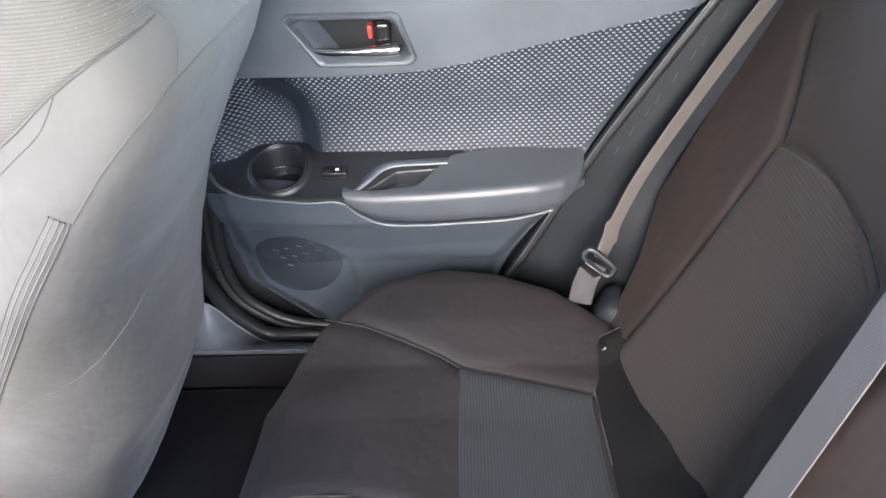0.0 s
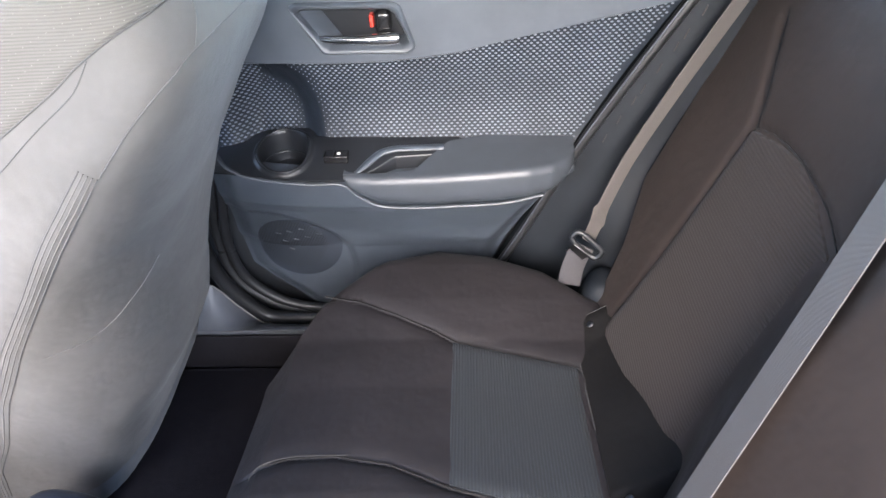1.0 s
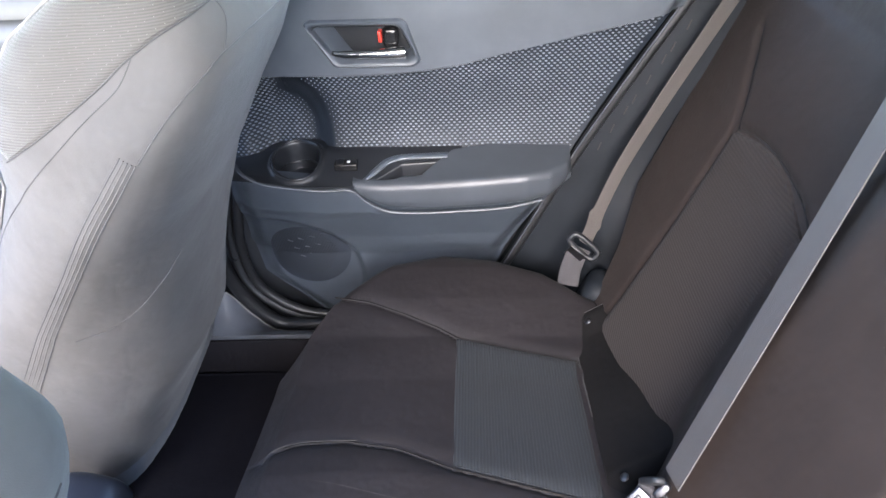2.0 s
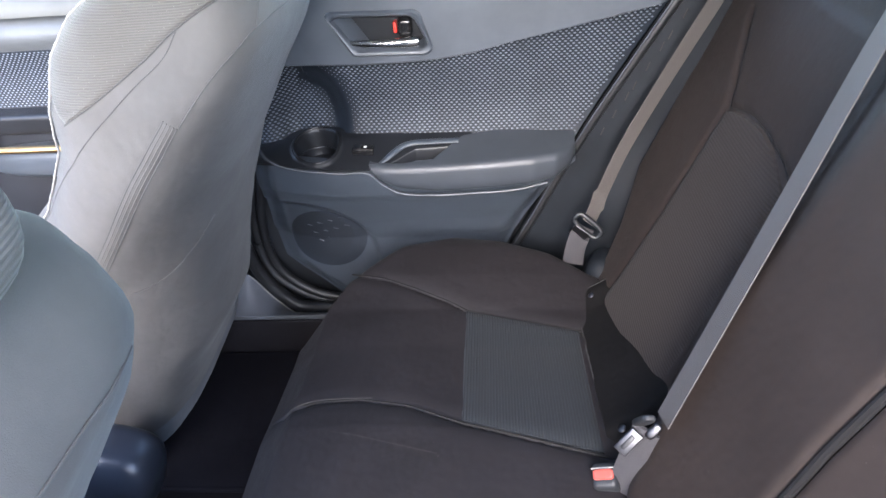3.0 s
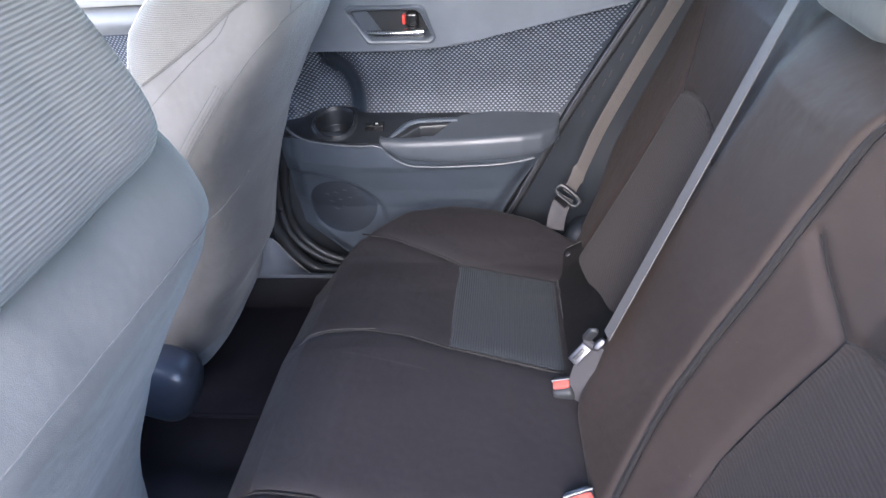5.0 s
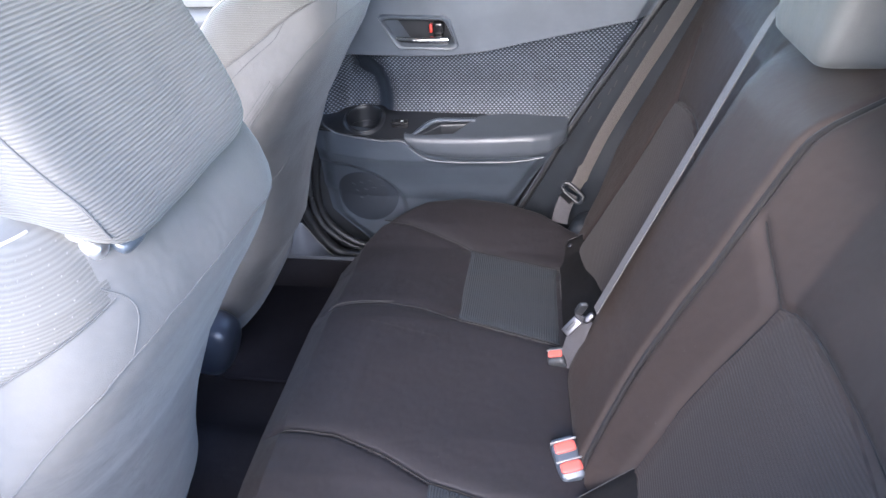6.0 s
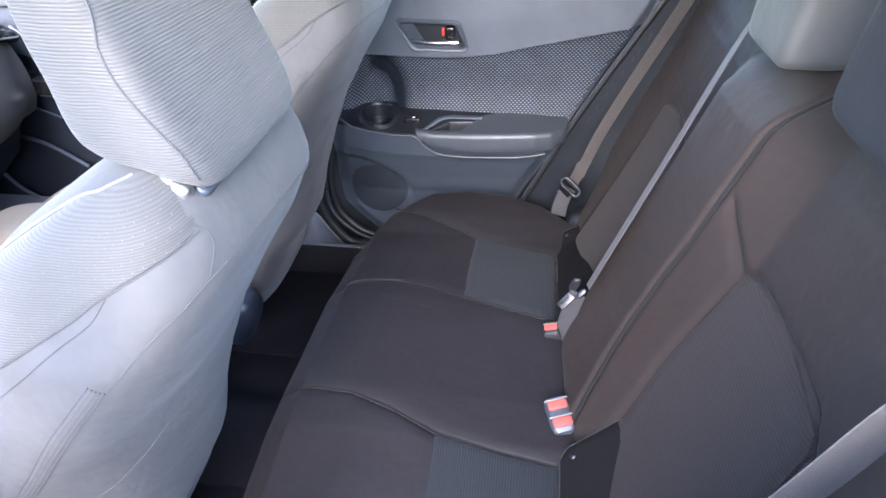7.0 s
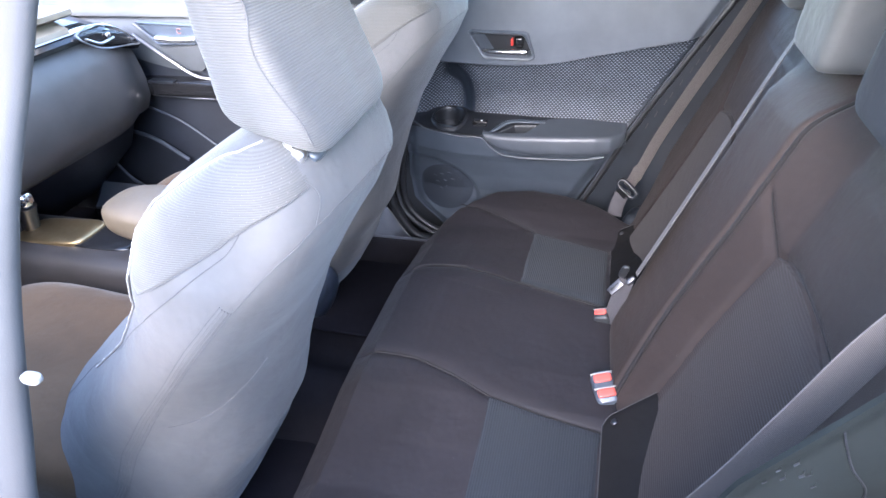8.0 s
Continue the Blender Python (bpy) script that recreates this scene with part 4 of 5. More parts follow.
# ---------------------------------------------------------------- belts and buckles
belt_far = thing("seat_belt", "taupe seat belt hanging beside the far quarter trim", "seat belt")
pts = spline([(0.276, 0.538, 0.455), (0.292, 0.560, 0.480), (0.310, 0.590, 0.50), (0.345, 0.606, 0.585), (0.405, 0.612, 0.715), (0.480, 0.614, 0.87), (0.55, 0.615, 1.02)], 10)
part("webbing", ribbon(pts, [(0.62, 0.55, -0.45)] * len(pts), 0.046), M_BELT, belt_far)
ring = []
for a in seq(0, 2 * math.pi * 31 / 32, 32):
    c, s = math.cos(a), math.sin(a)
    k = (abs(c) ** 4 + abs(s) ** 4) ** -0.25
    ring.append(Vector((0.273, 0.529, 0.455)) + Vector((0.74, -0.30, -0.60)) * 0.030 * c * k + Vector((0.45, 0.05, 0.53)) * 0.017 * s * k)
tongue = part("tongue", tube(ring + ring[:2], 0.0055, 10), M_SHELF, belt_far, "black plastic belt tongue")
part("tongue_plate", moved(block(-0.017, 0.017, -0.0015, 0.0015, -0.022, 0.016, 0.0012), pose(0.258, 0.524, 0.442, 20, 30, -25)), M_STEEL, tongue, "steel tongue plate")
pts = spline([(0.268, 0.530, 0.452), (0.258, 0.527, 0.430), (0.250, 0.520, 0.405), (0.246, 0.512, 0.375)], 8)
part("webbing", ribbon(pts, [(0.85, -0.25, -0.45)] * len(pts), 0.040, 0.004), M_BELT_END, belt_far, "folded webbing below the tongue")

belt_mid = thing("seat_belt", "taupe middle seat belt running down to its buckle", "seat belt")
pts = spline([(0.62, 0.262, 1.035), (0.548, 0.226, 0.992), (0.505, 0.198, 0.93), (0.40, 0.105, 0.735), (0.288, 0.006, 0.530)], 12)
part("webbing", ribbon(pts, [(0.0, 0.90, -0.43)] * len(pts), 0.046), M_BELT, belt_mid)
pts = spline([(0.270, 0.003, 0.516), (0.262, 0.001, 0.482), (0.253, -0.004, 0.442), (0.247, -0.010, 0.400)], 8)
part("webbing", ribbon(pts, [(0.82, -0.5, 0.1)] * len(pts), 0.034, 0.005), M_BELT_END, belt_mid, "doubled grey webbing below the tongue")
lead = Vector((0.62, 0.25, 0.74)).normalized()
face = Vector((-0.34, -0.73, 0.53))
face = (face - lead * face.dot(lead)).normalized()
side = lead.cross(face)
turned = Matrix((lead, face, side)).transposed().to_4x4()


def tongue_at(x, y, z):
    return Matrix.Translation((x, y, z)) @ turned


tongue = part("tongue", moved(block(-0.018, 0.018, -0.002, 0.002, -0.009, 0.009, 0.0018), tongue_at(0.249, -0.002, 0.498)), M_STEEL, belt_mid, "steel belt tongue with a slot")
part("tongue_slot", moved(block(-0.011, 0.011, -0.0028, 0.0028, -0.0028, 0.0028, 0.001), tongue_at(0.248, -0.002, 0.498)), M_RUBBER, tongue)
part("tongue_cover", moved(puff(0.016, 0.009, 0.052, 4, 8), pose(0.262, -0.002, 0.540, 30, 8, 0)), M_TRIM_DARK, tongue, "black plastic strap guide")
part("tongue_tip", moved(puff(0.024, 0.009, 0.012, 3, 8), tongue_at(0.277, -0.001, 0.518)), M_STEEL, tongue)


def buckle(x, y, z, label, turn=0.0, doubled=False):
    top = thing("belt_buckle", label, "belt buckle", "buckles on the bench")
    top.matrix_basis = pose(x, y, z, 18, -10 if doubled else -22, turn) @ Matrix.Scale(1.0 if doubled else 0.80, 4)
    n = 2 if doubled else 1
    part("housing", moved(puff(0.044, 0.026 * n + 0.018, 0.085, 7, 10), pose(0, 0, -0.030)), M_TRIM if doubled else M_TRIM_DARK, top, "grey plastic housing")
    for i in range(n):
        c = 0.0 if n == 1 else (-0.0155 + 0.031 * i)
        part("release_button", moved(puff(0.034, 0.017, 0.012, 6, 8), pose(0, c, 0.011)), M_BUCKLE, top, "red release button")
        part("button_frame", block(-0.021, 0.021, c + 0.0095, c + 0.0125, 0.002, 0.0140, 0.0012), M_PALE, top, "pale edge beside the button")
    return top


buckle(0.229, 0.004, 0.414, "single red-button buckle beside the bench insert", -10)
buckle(0.243, -0.214, 0.412, "double buckle with two red buttons on the bench", 16, True)

belt_near = thing("seat_belt", "taupe seat belt beside the doorway", "seat belt")
pts = spline([(0.268, -0.585, 0.45), (0.357, -0.598, 0.660), (0.410, -0.602, 0.808), (0.452, -0.604, 0.925), (0.52, -0.604, 1.05), (0.56, -0.604, 1.15)], 10)
part("webbing", ribbon(pts, [(0.87, 0.15, -0.30)] * len(pts), 0.046), M_BELT, belt_near)
part("stop_button", moved(puff(0.013, 0.013, 0.006, 3, 8), pose(0.300, -0.585, 0.53, 0, 60, 0)), M_TRIM_DARK, belt_near, "small black stop button")

# ---------------------------------------------------------------- front seats
FS_Z = [0.205, 0.34, 0.40, 0.50, 0.60, 0.70, 0.80, 0.86, 0.91, 0.95, 0.98, 1.00, 1.015, 1.024]
FS_R = [-0.462, -0.399, -0.355, -0.327, -0.291, -0.251, -0.192, -0.155, -0.130, -0.136, -0.146, -0.161, -0.179, -0.201]
FS_F = [-0.811, -0.821, -0.799, -0.738, -0.636, -0.520, -0.446, -0.421, -0.396, -0.359, -0.313, -0.280, -0.252, -0.224]
FS_W = [0.238, 0.232, 0.228, 0.231, 0.236, 0.240, 0.238, 0.232, 0.211, 0.200, 0.188, 0.170, 0.140, 0.091]
FS_P = [3.6, 3.0, 2.55, 2.32, 2.10, 2.20, 2.62, 3.50, 3.95, 3.90, 3.60, 3.26, 2.78, 2.39]


def seat_ring(z, a, grow=0.0):
    """A point of the backrest's level section, a: angle from the rear towards the far side."""
    xr, xf, w, p = (lerp_table(z, FS_Z, t) for t in (FS_R, FS_F, FS_W, FS_P))
    c, s = math.cos(a), math.sin(a)
    k = (abs(c) ** p + abs(s) ** p) ** (-1 / p)
    x = (xr + xf) / 2 + ((xr - xf) / 2 + grow) * c * k
    y = (w + grow) * s * k
    soft = 0.004 * noise.noise((x * 9 + 3, y * 7, z * 6)) + 0.0015 * noise.noise((x * 30, y * 26, z * 20))
    return (x + soft * c, y + soft * s, z)


def along(points, n=40):
    """Angles and heights blended through a few (angle, height) pairs."""
    pts = spline([(a, z, 0) for a, z in points], n)
    return [(q.x, q.y) for q in pts]


def front_seat(label):
    top = thing("front_seat", label, "car seat", "front seats")
    ang = seq(0, 2 * math.pi * 95 / 96, 96)
    zz = seq(0.205, 0.86, 54) + [0.875, 0.89, 0.905, 0.92, 0.935, 0.95, 0.962, 0.972, 0.982, 0.992, 1.0, 1.007, 1.013, 1.018, 1.022, 1.024]
    back = part("backrest", loft([[seat_ring(0.205, a, -0.02) for a in ang], [seat_ring(0.207, a, -0.006) for a in ang]] + [[seat_ring(z, a) for a in ang] for z in zz] + [[seat_ring(1.024, a, -0.04) for a in ang]]), M_COVER, top, "plain grey cloth backrest cover")

    def on(a, z, grow=0.001):
        return Vector(seat_ring(z, a, grow))

    low_line = [(-2.07, 0.845), (-1.84, 0.868), (-1.64, 0.891), (-1.44, 0.914), (-1.25, 0.935), (-0.97, 0.955), (-0.62, 0.967)]
    top_line = [(-2.24, 0.868), (-2.38, 0.910), (-2.36, 0.967), (-2.17, 1.005), (-1.75, 1.015), (-1.25, 1.019), (-0.62, 1.019)]
    low_run, top_run = along(low_line, 12), along(top_line, 12)

    def pick(run, u):
        k = min(len(run) - 2, int(u * (len(run) - 1)))
        f = u * (len(run) - 1) - k
        return tuple((1 - f) * run[k][m] + f * run[k + 1][m] for m in (0, 1))

    def woven_at(u, v):
        (a, z), (b, y) = pick(low_run, u), pick(top_run, u)
        return a + (b - a) * v, z + (y - z) * v

    def woven(u, v):
        a, z = woven_at(u, v)
        rim = min(u, 1 - u, v, 1 - v)
        return seat_ring(z, a, 0.0028 * smooth_step(rim / 0.05) - 0.0005)
    part("woven_panel", surface(woven, seq(0, 1, 60), seq(0, 1, 40)), M_COVER_WOVEN, back, "woven light grey panel at the shoulder")
    verts, faces = [], []
    for j in range(7):
        for i in range(30):
            a, z = woven_at((i + 0.3 + 0.5 * (j % 2)) / 31, (j + 0.7) / 7.6)
            b = len(verts)
            for da, dz, g in ((-0.0055, 0, 0.0025), (0, -0.0006, 0.0027), (0.0055, 0, 0.0025), (0, 0.0006, 0.0027), (0, 0, 0.0032)):
                verts.append(seat_ring(z + dz, a + da, g))
            faces += [(b, b + 1, b + 4), (b + 1, b + 2, b + 4), (b + 2, b + 3, b + 4), (b + 3, b, b + 4)]
    me = bpy.data.meshes.new("thread_dots")
    me.from_pydata(verts, [], faces)
    me.materials.append(M_THREAD)
    dots = new("thread_dots", me)
    dots.parent = back
    tagged(dots, "pale thread dots woven into the panel", kind="stuff")
    part("seam", tube([on(a, z, 0.0004) for a, z in along(low_line, 10)], 0.0008, 6), M_ZIP, back)
    stitches = [on(a, z, 0.0026) for a, z in along([(-2.40, 0.62), (-2.34, 0.74), (-2.26, 0.83)] + top_line[:6], 12)]
    part("piping", tube(stitches, 0.0015, 8), M_PALE, back)
    for i in range(0, len(stitches) - 1, 2):
        q, r = stitches[i], stitches[i + 1]
        out = Vector((-0.3, -0.8, 0.5)) * 0.0010
        part("stitch", tube([q + out, (q + r) / 2 + out * 1.2, q + (r - q) * 0.8 + out], 0.0008, 5), M_STITCH, back)
    for run, radius, mat in (
            ([(-0.70, 1.006), (-1.05, 0.999), (-1.38, 0.985)], 0.0006, M_COVER),
            ([(-1.82, 0.936), (-1.98, 0.894), (-1.98, 0.861)], 0.0006, M_COVER),
            ([(-1.22, 0.936), (-1.34, 0.908), (-1.62, 0.866), (-2.10, 0.770), (-2.45, 0.62), (-2.53, 0.50)], 0.0009, M_ZIP),
            ([(-0.66, 0.979), (-0.58, 0.962), (-0.57, 0.945), (-0.64, 0.922)], 0.0008, M_ZIP),
            ([(-1.06, 0.835), (-0.98, 0.868), (-0.86, 0.898), (-0.72, 0.916), (-0.50, 0.922), (-0.10, 0.920), (0.35, 0.914), (0.65, 0.902)], 0.0012, M_ZIP),
            ([(-1.20, 0.578), (-0.87, 0.582), (-0.64, 0.609), (-0.47, 0.643)], 0.0007, M_COVER)):
        part("seam", tube([on(a, z, 0.0001) for a, z in along(run, 12)], 0.75 * radius, 6), mat, back)
    part("hem", surface(lambda a, k: seat_ring(0.206 + 0.046 * k, a, 0.0045 * math.sin(math.pi * (0.08 + 0.84 * k)) + 0.0003 * math.sin(a * 90)), seq(-1.5, 1.5, 160), seq(0, 1, 8)), M_HEM, back, "quilted slate hem of the cover")
    zip_front = along([(-1.20, 0.847), (-1.37, 0.768), (-1.46, 0.655), (-1.51, 0.52), (-1.56, 0.366), (-1.60, 0.26)], 12)
    zip_rear = along([(-1.07, 0.833), (-1.21, 0.750), (-1.31, 0.645), (-1.37, 0.51), (-1.44, 0.375), (-1.48, 0.27)], 12)

    def band(u, v):
        i = min(len(zip_front) - 2, int(u * (len(zip_front) - 1)))
        f = u * (len(zip_front) - 1) - i
        a, z = (((1 - v) * ((1 - f) * zip_front[i][k] + f * zip_front[i + 1][k]) + v * ((1 - f) * zip_rear[i][k] + f * zip_rear[i + 1][k])) for k in (0, 1))
        return seat_ring(z, a, 0.0004 + 0.0008 * math.sin(math.pi * v))
    part("zip", surface(band, seq(0, 1, 70), seq(0, 1, 10)), M_COVER, back, "grey zip band along the cover's edge")
    for i, v in enumerate((0.04, 0.27, 0.5, 0.73, 0.96)):
        part("zip_line", tube([Vector(band(u, v)) for u in seq(0, 1, 70)], 0.0007, 6), M_ZIP if i in (0, 4) else M_COVER, back)
    part("seat_cushion", moved(puff(0.62, 0.50, 0.20, 4, 16), pose(-0.92, 0.0, 0.345, 0, 6, 0)), M_BROWN, top, "brown cloth front seat cushion")
    part("seat_base", block(-1.05, -0.58, -0.18, 0.18, 0.07, 0.29, 0.02), M_TRIM_DARK, top)
    part("recliner_cover", moved(puff(0.125, 0.10, 0.155, 3.0, 16), pose(-0.471, -0.315, 0.302, 0, 22, 0)), M_HINGE, top, "dark blue plastic hinge cover")

    def pad_at(cx, cy, cz):
        """A point of the wedge-shaped headrest from block coordinates of -1 to 1."""
        kx, kz = (cx + 1) / 2, (cz + 1) / 2
        low = Vector((-0.265, 0.122, 1.028)).lerp(Vector((-0.118, 0.135, 0.990)), kx)
        high = Vector((-0.268, 0.125, 1.270)).lerp(Vector((-0.222, 0.125, 1.270)), kx)
        q = low.lerp(high, kz)
        soft = 0.0025 * noise.noise((cx * 2.3, cy * 2.6, cz * 2.1))
        return Vector((q.x + soft * cx, (q.y + soft) * cy, q.z))

    pad = puff(2, 2, 2, 7, 28)
    for v in pad.verts:
        v.co = pad_at(*v.co)
    head = part("headrest", pad, M_COVER_RIB, top, "light grey corduroy headrest cover")
    edge = []
    for q in spline([(0.90, -0.90, 0.90), (0.88, -0.93, 0.30), (0.66, -1.0, 0.02), (0.62, -1.0, -0.20), (0.76, -0.97, -0.42), (0.86, -0.93, -0.62), (0.85, -0.92, -0.86)], 8):
        k = sum(abs(c) ** 7 for c in q) ** (-1 / 7)
        edge.append(pad_at(*(q * k)) + Vector((0.0003, -0.0006, 0)))
    part("headrest_seam", tube(edge, 0.0011, 6), M_ZIP, head)
    for s in (-0.108, 0.108):
        part("headrest_post", tube([(-0.182, s, 0.95), (-0.176, s, 1.05)], 0.006, 12), M_SATIN, top, "chrome headrest post")
        part("post_sleeve", moved(puff(0.020, 0.019, 0.020, 2.6, 10), pose(-0.167, s, 0.998, 0, 35, 0)), M_SATIN, top, "bright metal post sleeve")
        if s < 0:
            part("post_guide", moved(puff(0.020, 0.034, 0.014, 3.0, 8), pose(-0.157, s + 0.026, 0.991, 0, 40, 0)), M_TRIM, top, "blue-grey plastic post guide")
    return top


seat_near = front_seat("front seat in a light grey cloth cover beside the doorway")
seat_near.location = (0.006, -0.368, -0.006)
seat_far = copy_thing(seat_near, pose(-0.034, 0.373, 0.039))
for child in seat_far.children:
    if child.name.startswith("seat_cushion"):
        child.location.z -= 0.09
tagged(seat_far, "front seat in a light grey cloth cover, beside the far door")

for y0, y1 in ((-0.60, -0.20), (0.19, 0.555)):
    mat = thing("floor_mat", "dark blue-black carpet mat in the rear footwell", "floor mat", "rear floor mats")
    outline = []
    for k in range(40):
        a = 2 * math.pi * k / 40
        c, s = math.cos(a), math.sin(a)
        f = (abs(c) ** 6 + abs(s) ** 6) ** (-1 / 6)
        outline.append((-0.49 + 0.19 * c * f, (y0 + y1) / 2 + (y1 - y0) / 2 * s * f, 0.068))
    part("carpet_sheet", prism(outline, (0, 0, 0.012), 0.003), M_MAT, mat)
    part("mat_binding", tube([(x, y, 0.075) for x, y, z in outline + outline[:2]], 0.006, 8), M_MAT, mat, "black bound edge")

# ---------------------------------------------------------------- front of the cabin
dash = thing("dashboard", "dark grey dashboard with pale top and chrome-edged vent", "dashboard")
DASH = [(-1.37, 0.535), (-1.32, 0.565), (-1.288, 0.63), (-1.285, 0.71), (-1.295, 0.77), (-1.310, 0.830), (-1.335, 0.858), (-1.50, 0.862), (-1.60, 0.60)]


def dash_drop(y):
    return 0.085 * smooth_step((y - 0.50) / 0.16)


def dash_ring(y):
    s = 1 - 0.28 * smooth_step((abs(y) - 0.48) / 0.16)
    return [(-1.45 + (x + 1.45) * s, y, 0.71 + (z - 0.71) * s - 0.35 * dash_drop(y)) for x, z in DASH]


part("glovebox", loft([dash_ring(y) for y in seq(-0.62, 0.645, 48)]), M_DASH, dash, "dark grey padded glovebox face")
part("trim_band", loft([[(-1.318 - 0.3 * dash_drop(y), y, 0.860 - dash_drop(y)), (-1.300 - 0.3 * dash_drop(y), y, 0.876 - dash_drop(y)), (-1.315 - 0.3 * dash_drop(y), y, 0.890 - dash_drop(y)), (-1.45, y, 0.886 - dash_drop(y)), (-1.45, y, 0.80)] for y in seq(-0.6, 0.665, 40)]), M_GLOSS, dash, "glossy black trim band")
part("chrome_line", tube([(-1.312 - 0.3 * dash_drop(y), y, 0.892 - dash_drop(y)) for y in seq(-0.5, 0.665, 40)], 0.0026, 8), M_SILVER, dash, "chrome line along the dashboard")
part("upper_pad", loft([[(-1.325, y, 0.885), (-1.33, y, 0.905), (-1.37, y, 0.925), (-1.5, y, 0.92), (-1.5, y, 0.86)] for y in seq(-0.6, 0.40, 12)]), M_DASH_TOP, dash, "cream padded strip")
part("top_pad", loft([[(-1.355, y, 0.927), (-1.335, y, 0.936), (-1.335, y, 0.950), (-1.37, y, 0.958), (-1.95, y, 0.965), (-1.95, y, 0.84)] for y in seq(-0.6, 0.44, 14)]), M_DASH_TOP, dash, "pale beige-grey dashboard top")
part("dash_end", loft([[(-1.42, y, 0.85 - dash_drop(y)), (-1.40, y, 0.895 - 0.9 * dash_drop(y)), (-1.95, y, 0.96), (-1.95, y, 0.84)] for y in seq(0.43, 0.69, 10)]), M_DASH, dash)
vent = part("air_vent", moved(puff(0.030, 0.19, 0.042, 4, 12), pose(-1.312, 0.500, 0.853, -16, 0, -6)), M_GLOSS, dash, "air vent with chrome blade")
wing = spline([(-1.299, 0.385, 0.888), (-1.296, 0.44, 0.902), (-1.296, 0.52, 0.884), (-1.304, 0.60, 0.838), (-1.312, 0.645, 0.800), (-1.300, 0.57, 0.812), (-1.294, 0.47, 0.830), (-1.296, 0.41, 0.862), (-1.299, 0.385, 0.888)], 8)
part("vent_frame", tube(wing, 0.0030, 8), M_SILVER, vent, "chrome wing-shaped vent frame")
part("vent_blade", tube(spline([(-1.290, 0.41, 0.872), (-1.288, 0.46, 0.848), (-1.292, 0.52, 0.850)], 6), 0.0040, 8), M_SILVER, vent)
part("vent_knob", moved(puff(0.012, 0.02, 0.014, 3, 6), pose(-1.292, 0.50, 0.862)), M_CHROME, vent)
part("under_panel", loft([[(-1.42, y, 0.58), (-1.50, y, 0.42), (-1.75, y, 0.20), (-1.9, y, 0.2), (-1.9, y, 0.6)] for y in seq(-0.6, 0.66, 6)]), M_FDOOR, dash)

fdoor = thing("front_door", "grey and black far front door trim with chrome handle", "car door")
# The panel's darker colour stands in for shade.
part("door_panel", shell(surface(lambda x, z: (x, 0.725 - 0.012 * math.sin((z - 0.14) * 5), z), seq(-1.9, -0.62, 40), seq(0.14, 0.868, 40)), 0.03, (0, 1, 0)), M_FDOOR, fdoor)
part("upper_panel", shell(surface(lambda x, k: (x, 0.706 - 0.012 * math.sin(k * 3.1) + 0.02 * k * k, 0.69 + 0.18 * k + (0.05 * smooth_step((-1.2 - x) / 0.3) + 0.11 * smooth_step((x + 1.15) / 0.12)) * (1 - k)), seq(-1.9, -0.62, 30), seq(0, 1, 12)), 0.02, (0, 1, 0)), M_FDOOR_UP, fdoor, "dark grey upper door trim")
part("handle_bezel", tube([(-1.274, 0.690, 0.784), (-1.14, 0.690, 0.788), (-1.115, 0.690, 0.80), (-1.11, 0.690, 0.845), (-1.33, 0.690, 0.852), (-1.35, 0.690, 0.849), (-1.274, 0.690, 0.784), (-1.272, 0.690, 0.784)], 0.006, 8), M_TRIM, fdoor)
part("handle_recess", prism([(-1.268, 0.6905, 0.790), (-1.125, 0.6905, 0.794), (-1.122, 0.6905, 0.840), (-1.335, 0.6905, 0.847)], (0, 0.004, 0)), M_TRIM, fdoor)
part("door_handle", tube([(-1.275, 0.684, 0.803), (-1.20, 0.680, 0.800), (-1.125, 0.684, 0.803)], 0.010, 10), M_SATIN, fdoor, "chrome pull lever")
part("lock_knob", tube([(-1.18 + 0.008 * math.cos(a), 0.684, 0.828 + 0.008 * math.sin(a)) for a in seq(0.6, 5.6, 14)], 0.0016, 6), M_LOCK, fdoor)
part("chrome_strip", tube(spline([(-1.37, 0.690, 0.812), (-1.321, 0.688, 0.779), (-1.25, 0.686, 0.733), (-1.179, 0.686, 0.687), (-1.12, 0.686, 0.672), (-1.0, 0.686, 0.668)], 8), 0.0055, 8), M_SILVER, fdoor, "chrome strip")
armrest = part("door_armrest", moved(puff(0.42, 0.07, 0.055, 6, 12), pose(-1.22, 0.690, 0.640)), M_GLOSS, fdoor, "black switch panel on the armrest")
part("window_switch", block(-1.33, -1.23, 0.645, 0.675, 0.662, 0.671, 0.002), M_SHELF, armrest)
part("switch_edge", tube([(-1.31, 0.632, 0.626), (-1.2, 0.630, 0.622), (-1.0, 0.630, 0.622)], 0.003, 6), M_CHROME, armrest)
part("pocket_line", tube(spline([(-1.60, 0.70, 0.456), (-1.50, 0.69, 0.458), (-1.40, 0.686, 0.43), (-1.29, 0.686, 0.36)], 8), 0.007, 8), M_TRIM_UP, fdoor)
part("pocket_line", tube(spline([(-1.50, 0.71, 0.575), (-1.38, 0.70, 0.545), (-1.27, 0.70, 0.496), (-1.135, 0.70, 0.394)], 8), 0.004, 8), M_TRIM_UP, fdoor)
part("pocket_line", tube(spline([(-1.62, 0.66, 0.36), (-1.56, 0.66, 0.28), (-1.50, 0.66, 0.24)], 8), 0.006, 8), M_TRIM_UP, fdoor)
part("waist_rail", shell(surface(lambda x, k: (x, 0.70 + 0.03 * k * k, 0.868 + 0.05 * k), seq(-1.9, -0.62, 20), seq(0, 1, 6)), 0.02, (0, 1, 0)), M_CREAM, fdoor, "pale rail under the window")
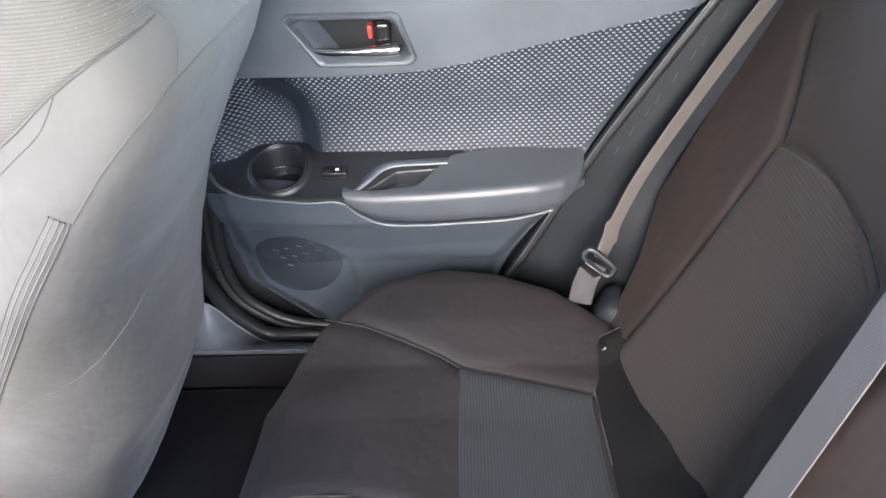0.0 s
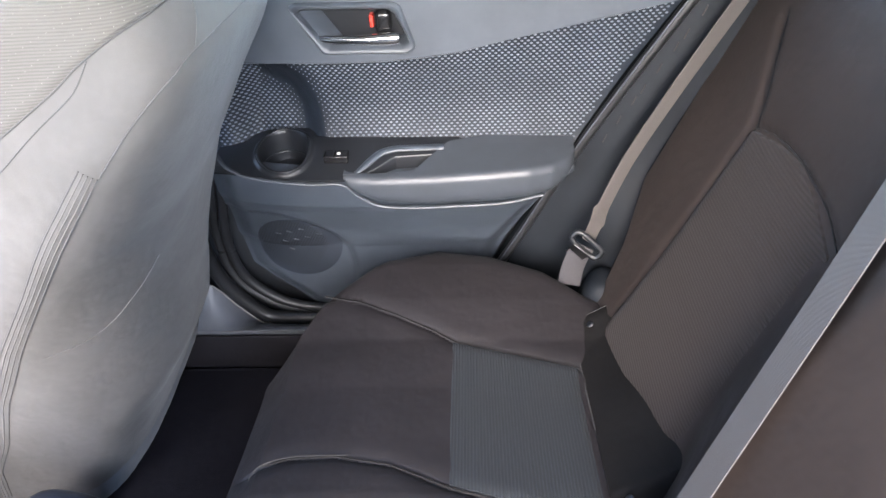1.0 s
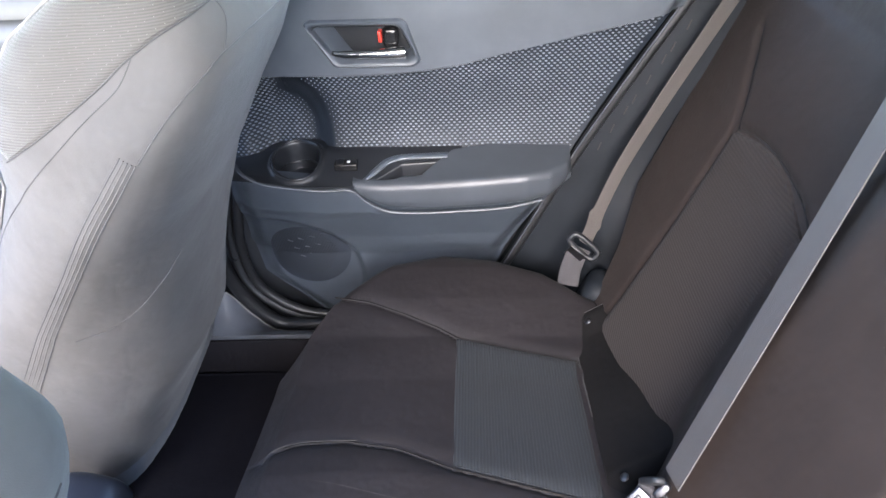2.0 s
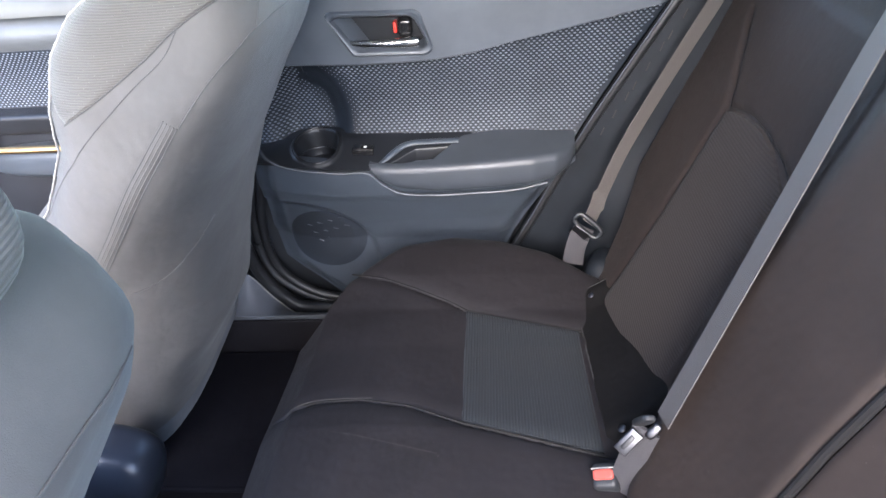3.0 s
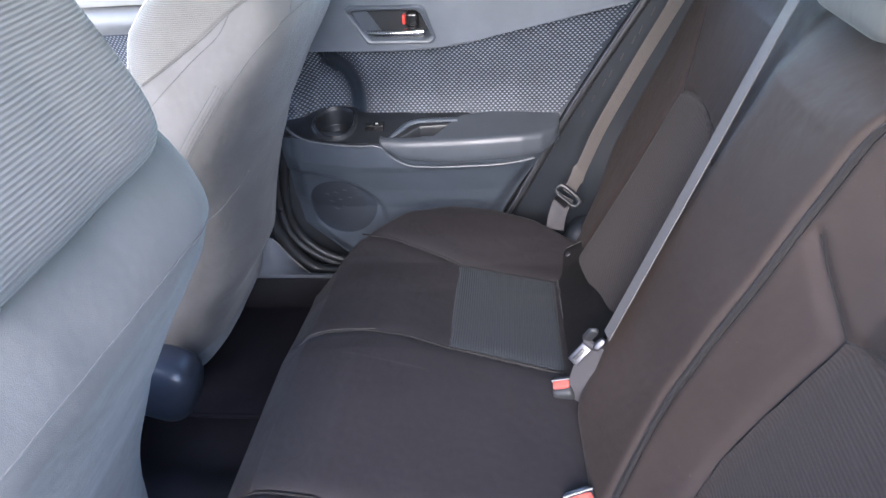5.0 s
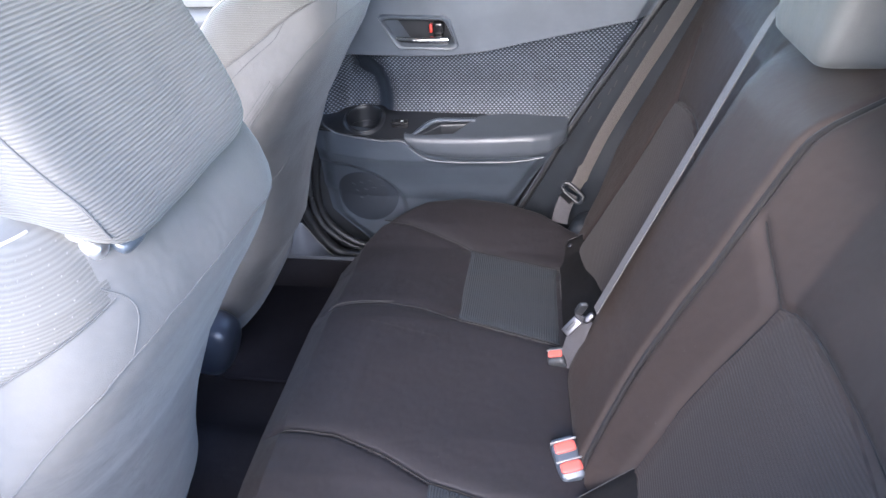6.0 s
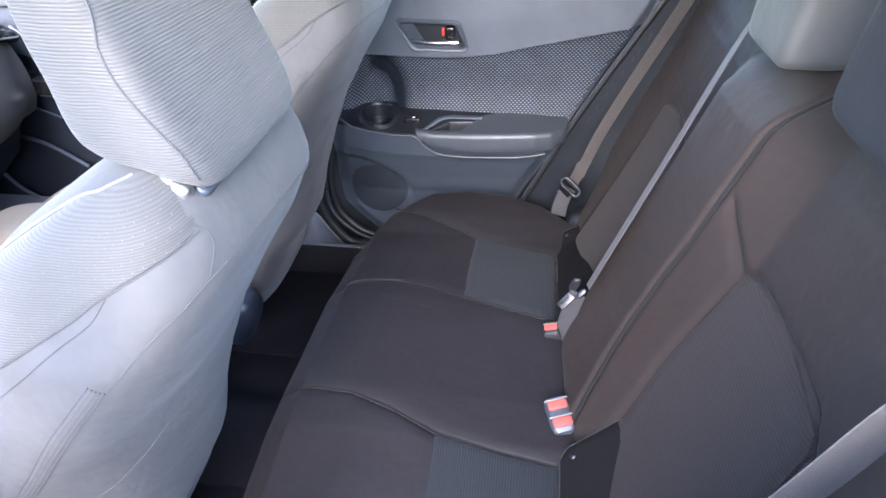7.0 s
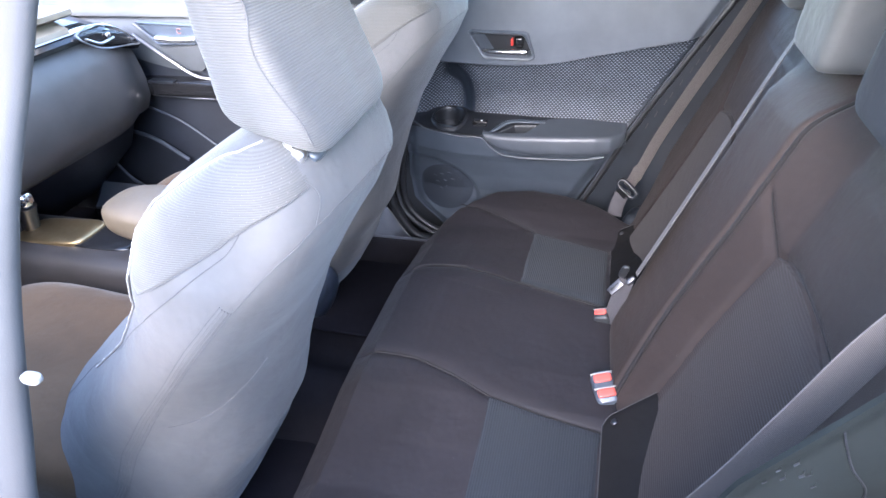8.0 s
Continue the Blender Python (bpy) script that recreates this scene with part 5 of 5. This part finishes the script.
part("armrest_top", moved(puff(0.40, 0.07, 0.045, 6, 12), pose(-0.82, 0.694, 0.662)), M_SHELF, fdoor, "dark brown armrest top")
# Brassy tube drawn in place of a warm reflection on the armrest.
part("reflection_strip", tube([(-1.0, 0.655, 0.610), (-0.85, 0.654, 0.610), (-0.66, 0.656, 0.610)], 0.008, 8), M_BRASS, fdoor, "thin brassy strip drawn for a warm reflection on the armrest")
part("armrest_pad", moved(puff(0.42, 0.075, 0.070, 3.2, 12), pose(-0.82, 0.692, 0.568)), M_TRIM, fdoor, "rounded grey armrest pad")


def front_low(x):
    return 0.684 + 0.05 * max(0.0, -0.95 - x)


front_insert = part("insert", shell(surface(lambda x, k: (x, 0.704 + 0.010 * math.sin(math.pi * k), front_low(x) + (0.803 - front_low(x)) * k), seq(-1.10, -0.63, 30), seq(0, 1, 12)), 0.01, (0, 1, 0)), M_INSERT, fdoor, "dark insert with small silvery diamonds")
verts, faces = [], []
for row in range(25):
    for i in range(50):
        x, z, b = -1.09 + 0.0094 * (i + 0.5 * (row % 2)), 0.688 + 0.0046 * row, len(verts)
        k = (z - front_low(x)) / (0.803 - front_low(x))
        if 0.02 < k < 0.98:
            y = 0.704 + 0.010 * math.sin(math.pi * k)
            verts += [(x + 0.0029 * math.cos(t), y + 0.0002, z + 0.0018 * math.sin(t)) for t in seq(0, 5.236, 6)] + [(x, y - 0.0016, z)]
            faces += [(b + q, b + (q + 1) % 6, b + 6) for q in range(6)]
me = bpy.data.meshes.new("diamonds")
me.from_pydata(verts, [], faces)
me.materials.append(M_DOT)
ob = new("diamonds", me)
ob.parent = front_insert
tagged(ob, "rows of small silvery raised diamonds", kind="stuff")

console = thing("centre_console", "dark centre console with tan armrest and brassy shift surround", "console")
part("console_body", moved(puff(1.05, 0.24, 0.38, 7, 14), pose(-1.22, 0.045, 0.245)), M_CONSOLE, console)
part("armrest_lid", moved(puff(0.42, 0.19, 0.105, 3.2, 14), pose(-0.83, 0.05, 0.528, 0, 4, 0)), M_TAN, console, "tan vinyl armrest lid")
part("shift_surround", moved(puff(0.26, 0.13, 0.024, 5, 10), pose(-1.27, 0.055, 0.432, 0, -4, 0)), M_BRASS, console, "brassy metal shift surround")
part("shift_panel", moved(puff(0.22, 0.14, 0.022, 5, 10), pose(-1.10, 0.065, 0.432)), M_GLOSS, console, "glossy black console panel")
part("shift_lever", tube([(-1.36, 0.055, 0.43), (-1.355, 0.055, 0.48), (-1.35, 0.055, 0.51)], lambda k: 0.020 + 0.010 * k, 12), M_STEEL, console, "grey shift lever boot")
part("shift_knob", moved(puff(0.05, 0.045, 0.05, 2.6, 10), pose(-1.345, 0.055, 0.53)), M_CHROME, console, "chrome shift knob")

# near doorway pillar with its front belt
pillar = thing("door_pillar", "pale grey pillar trim at the open doorway", "pillar", kind="structure")
path = spline([(-0.243, -0.655, 1.36), (-0.243, -0.680, 1.27), (-0.246, -0.725, 1.19), (-0.250, -0.80, 1.07), (-0.253, -0.865, 0.92), (-0.253, -0.91, 0.78), (-0.235, -0.93, 0.50), (-0.235, -0.90, 0.10)], 8)
part("pillar_trim", loft([[(p.x - 0.016 + 0.038 * math.cos(a), p.y + 0.02 * math.sin(a) + 0.01, p.z) for a in seq(0, 2 * math.pi * 19 / 20, 20)] for p in path]), M_PILLAR, pillar)
part("belt_button", moved(puff(0.017, 0.010, 0.009, 3, 8), pose(-0.214, -0.842, 0.970)), M_PALE, pillar, "small pale button")
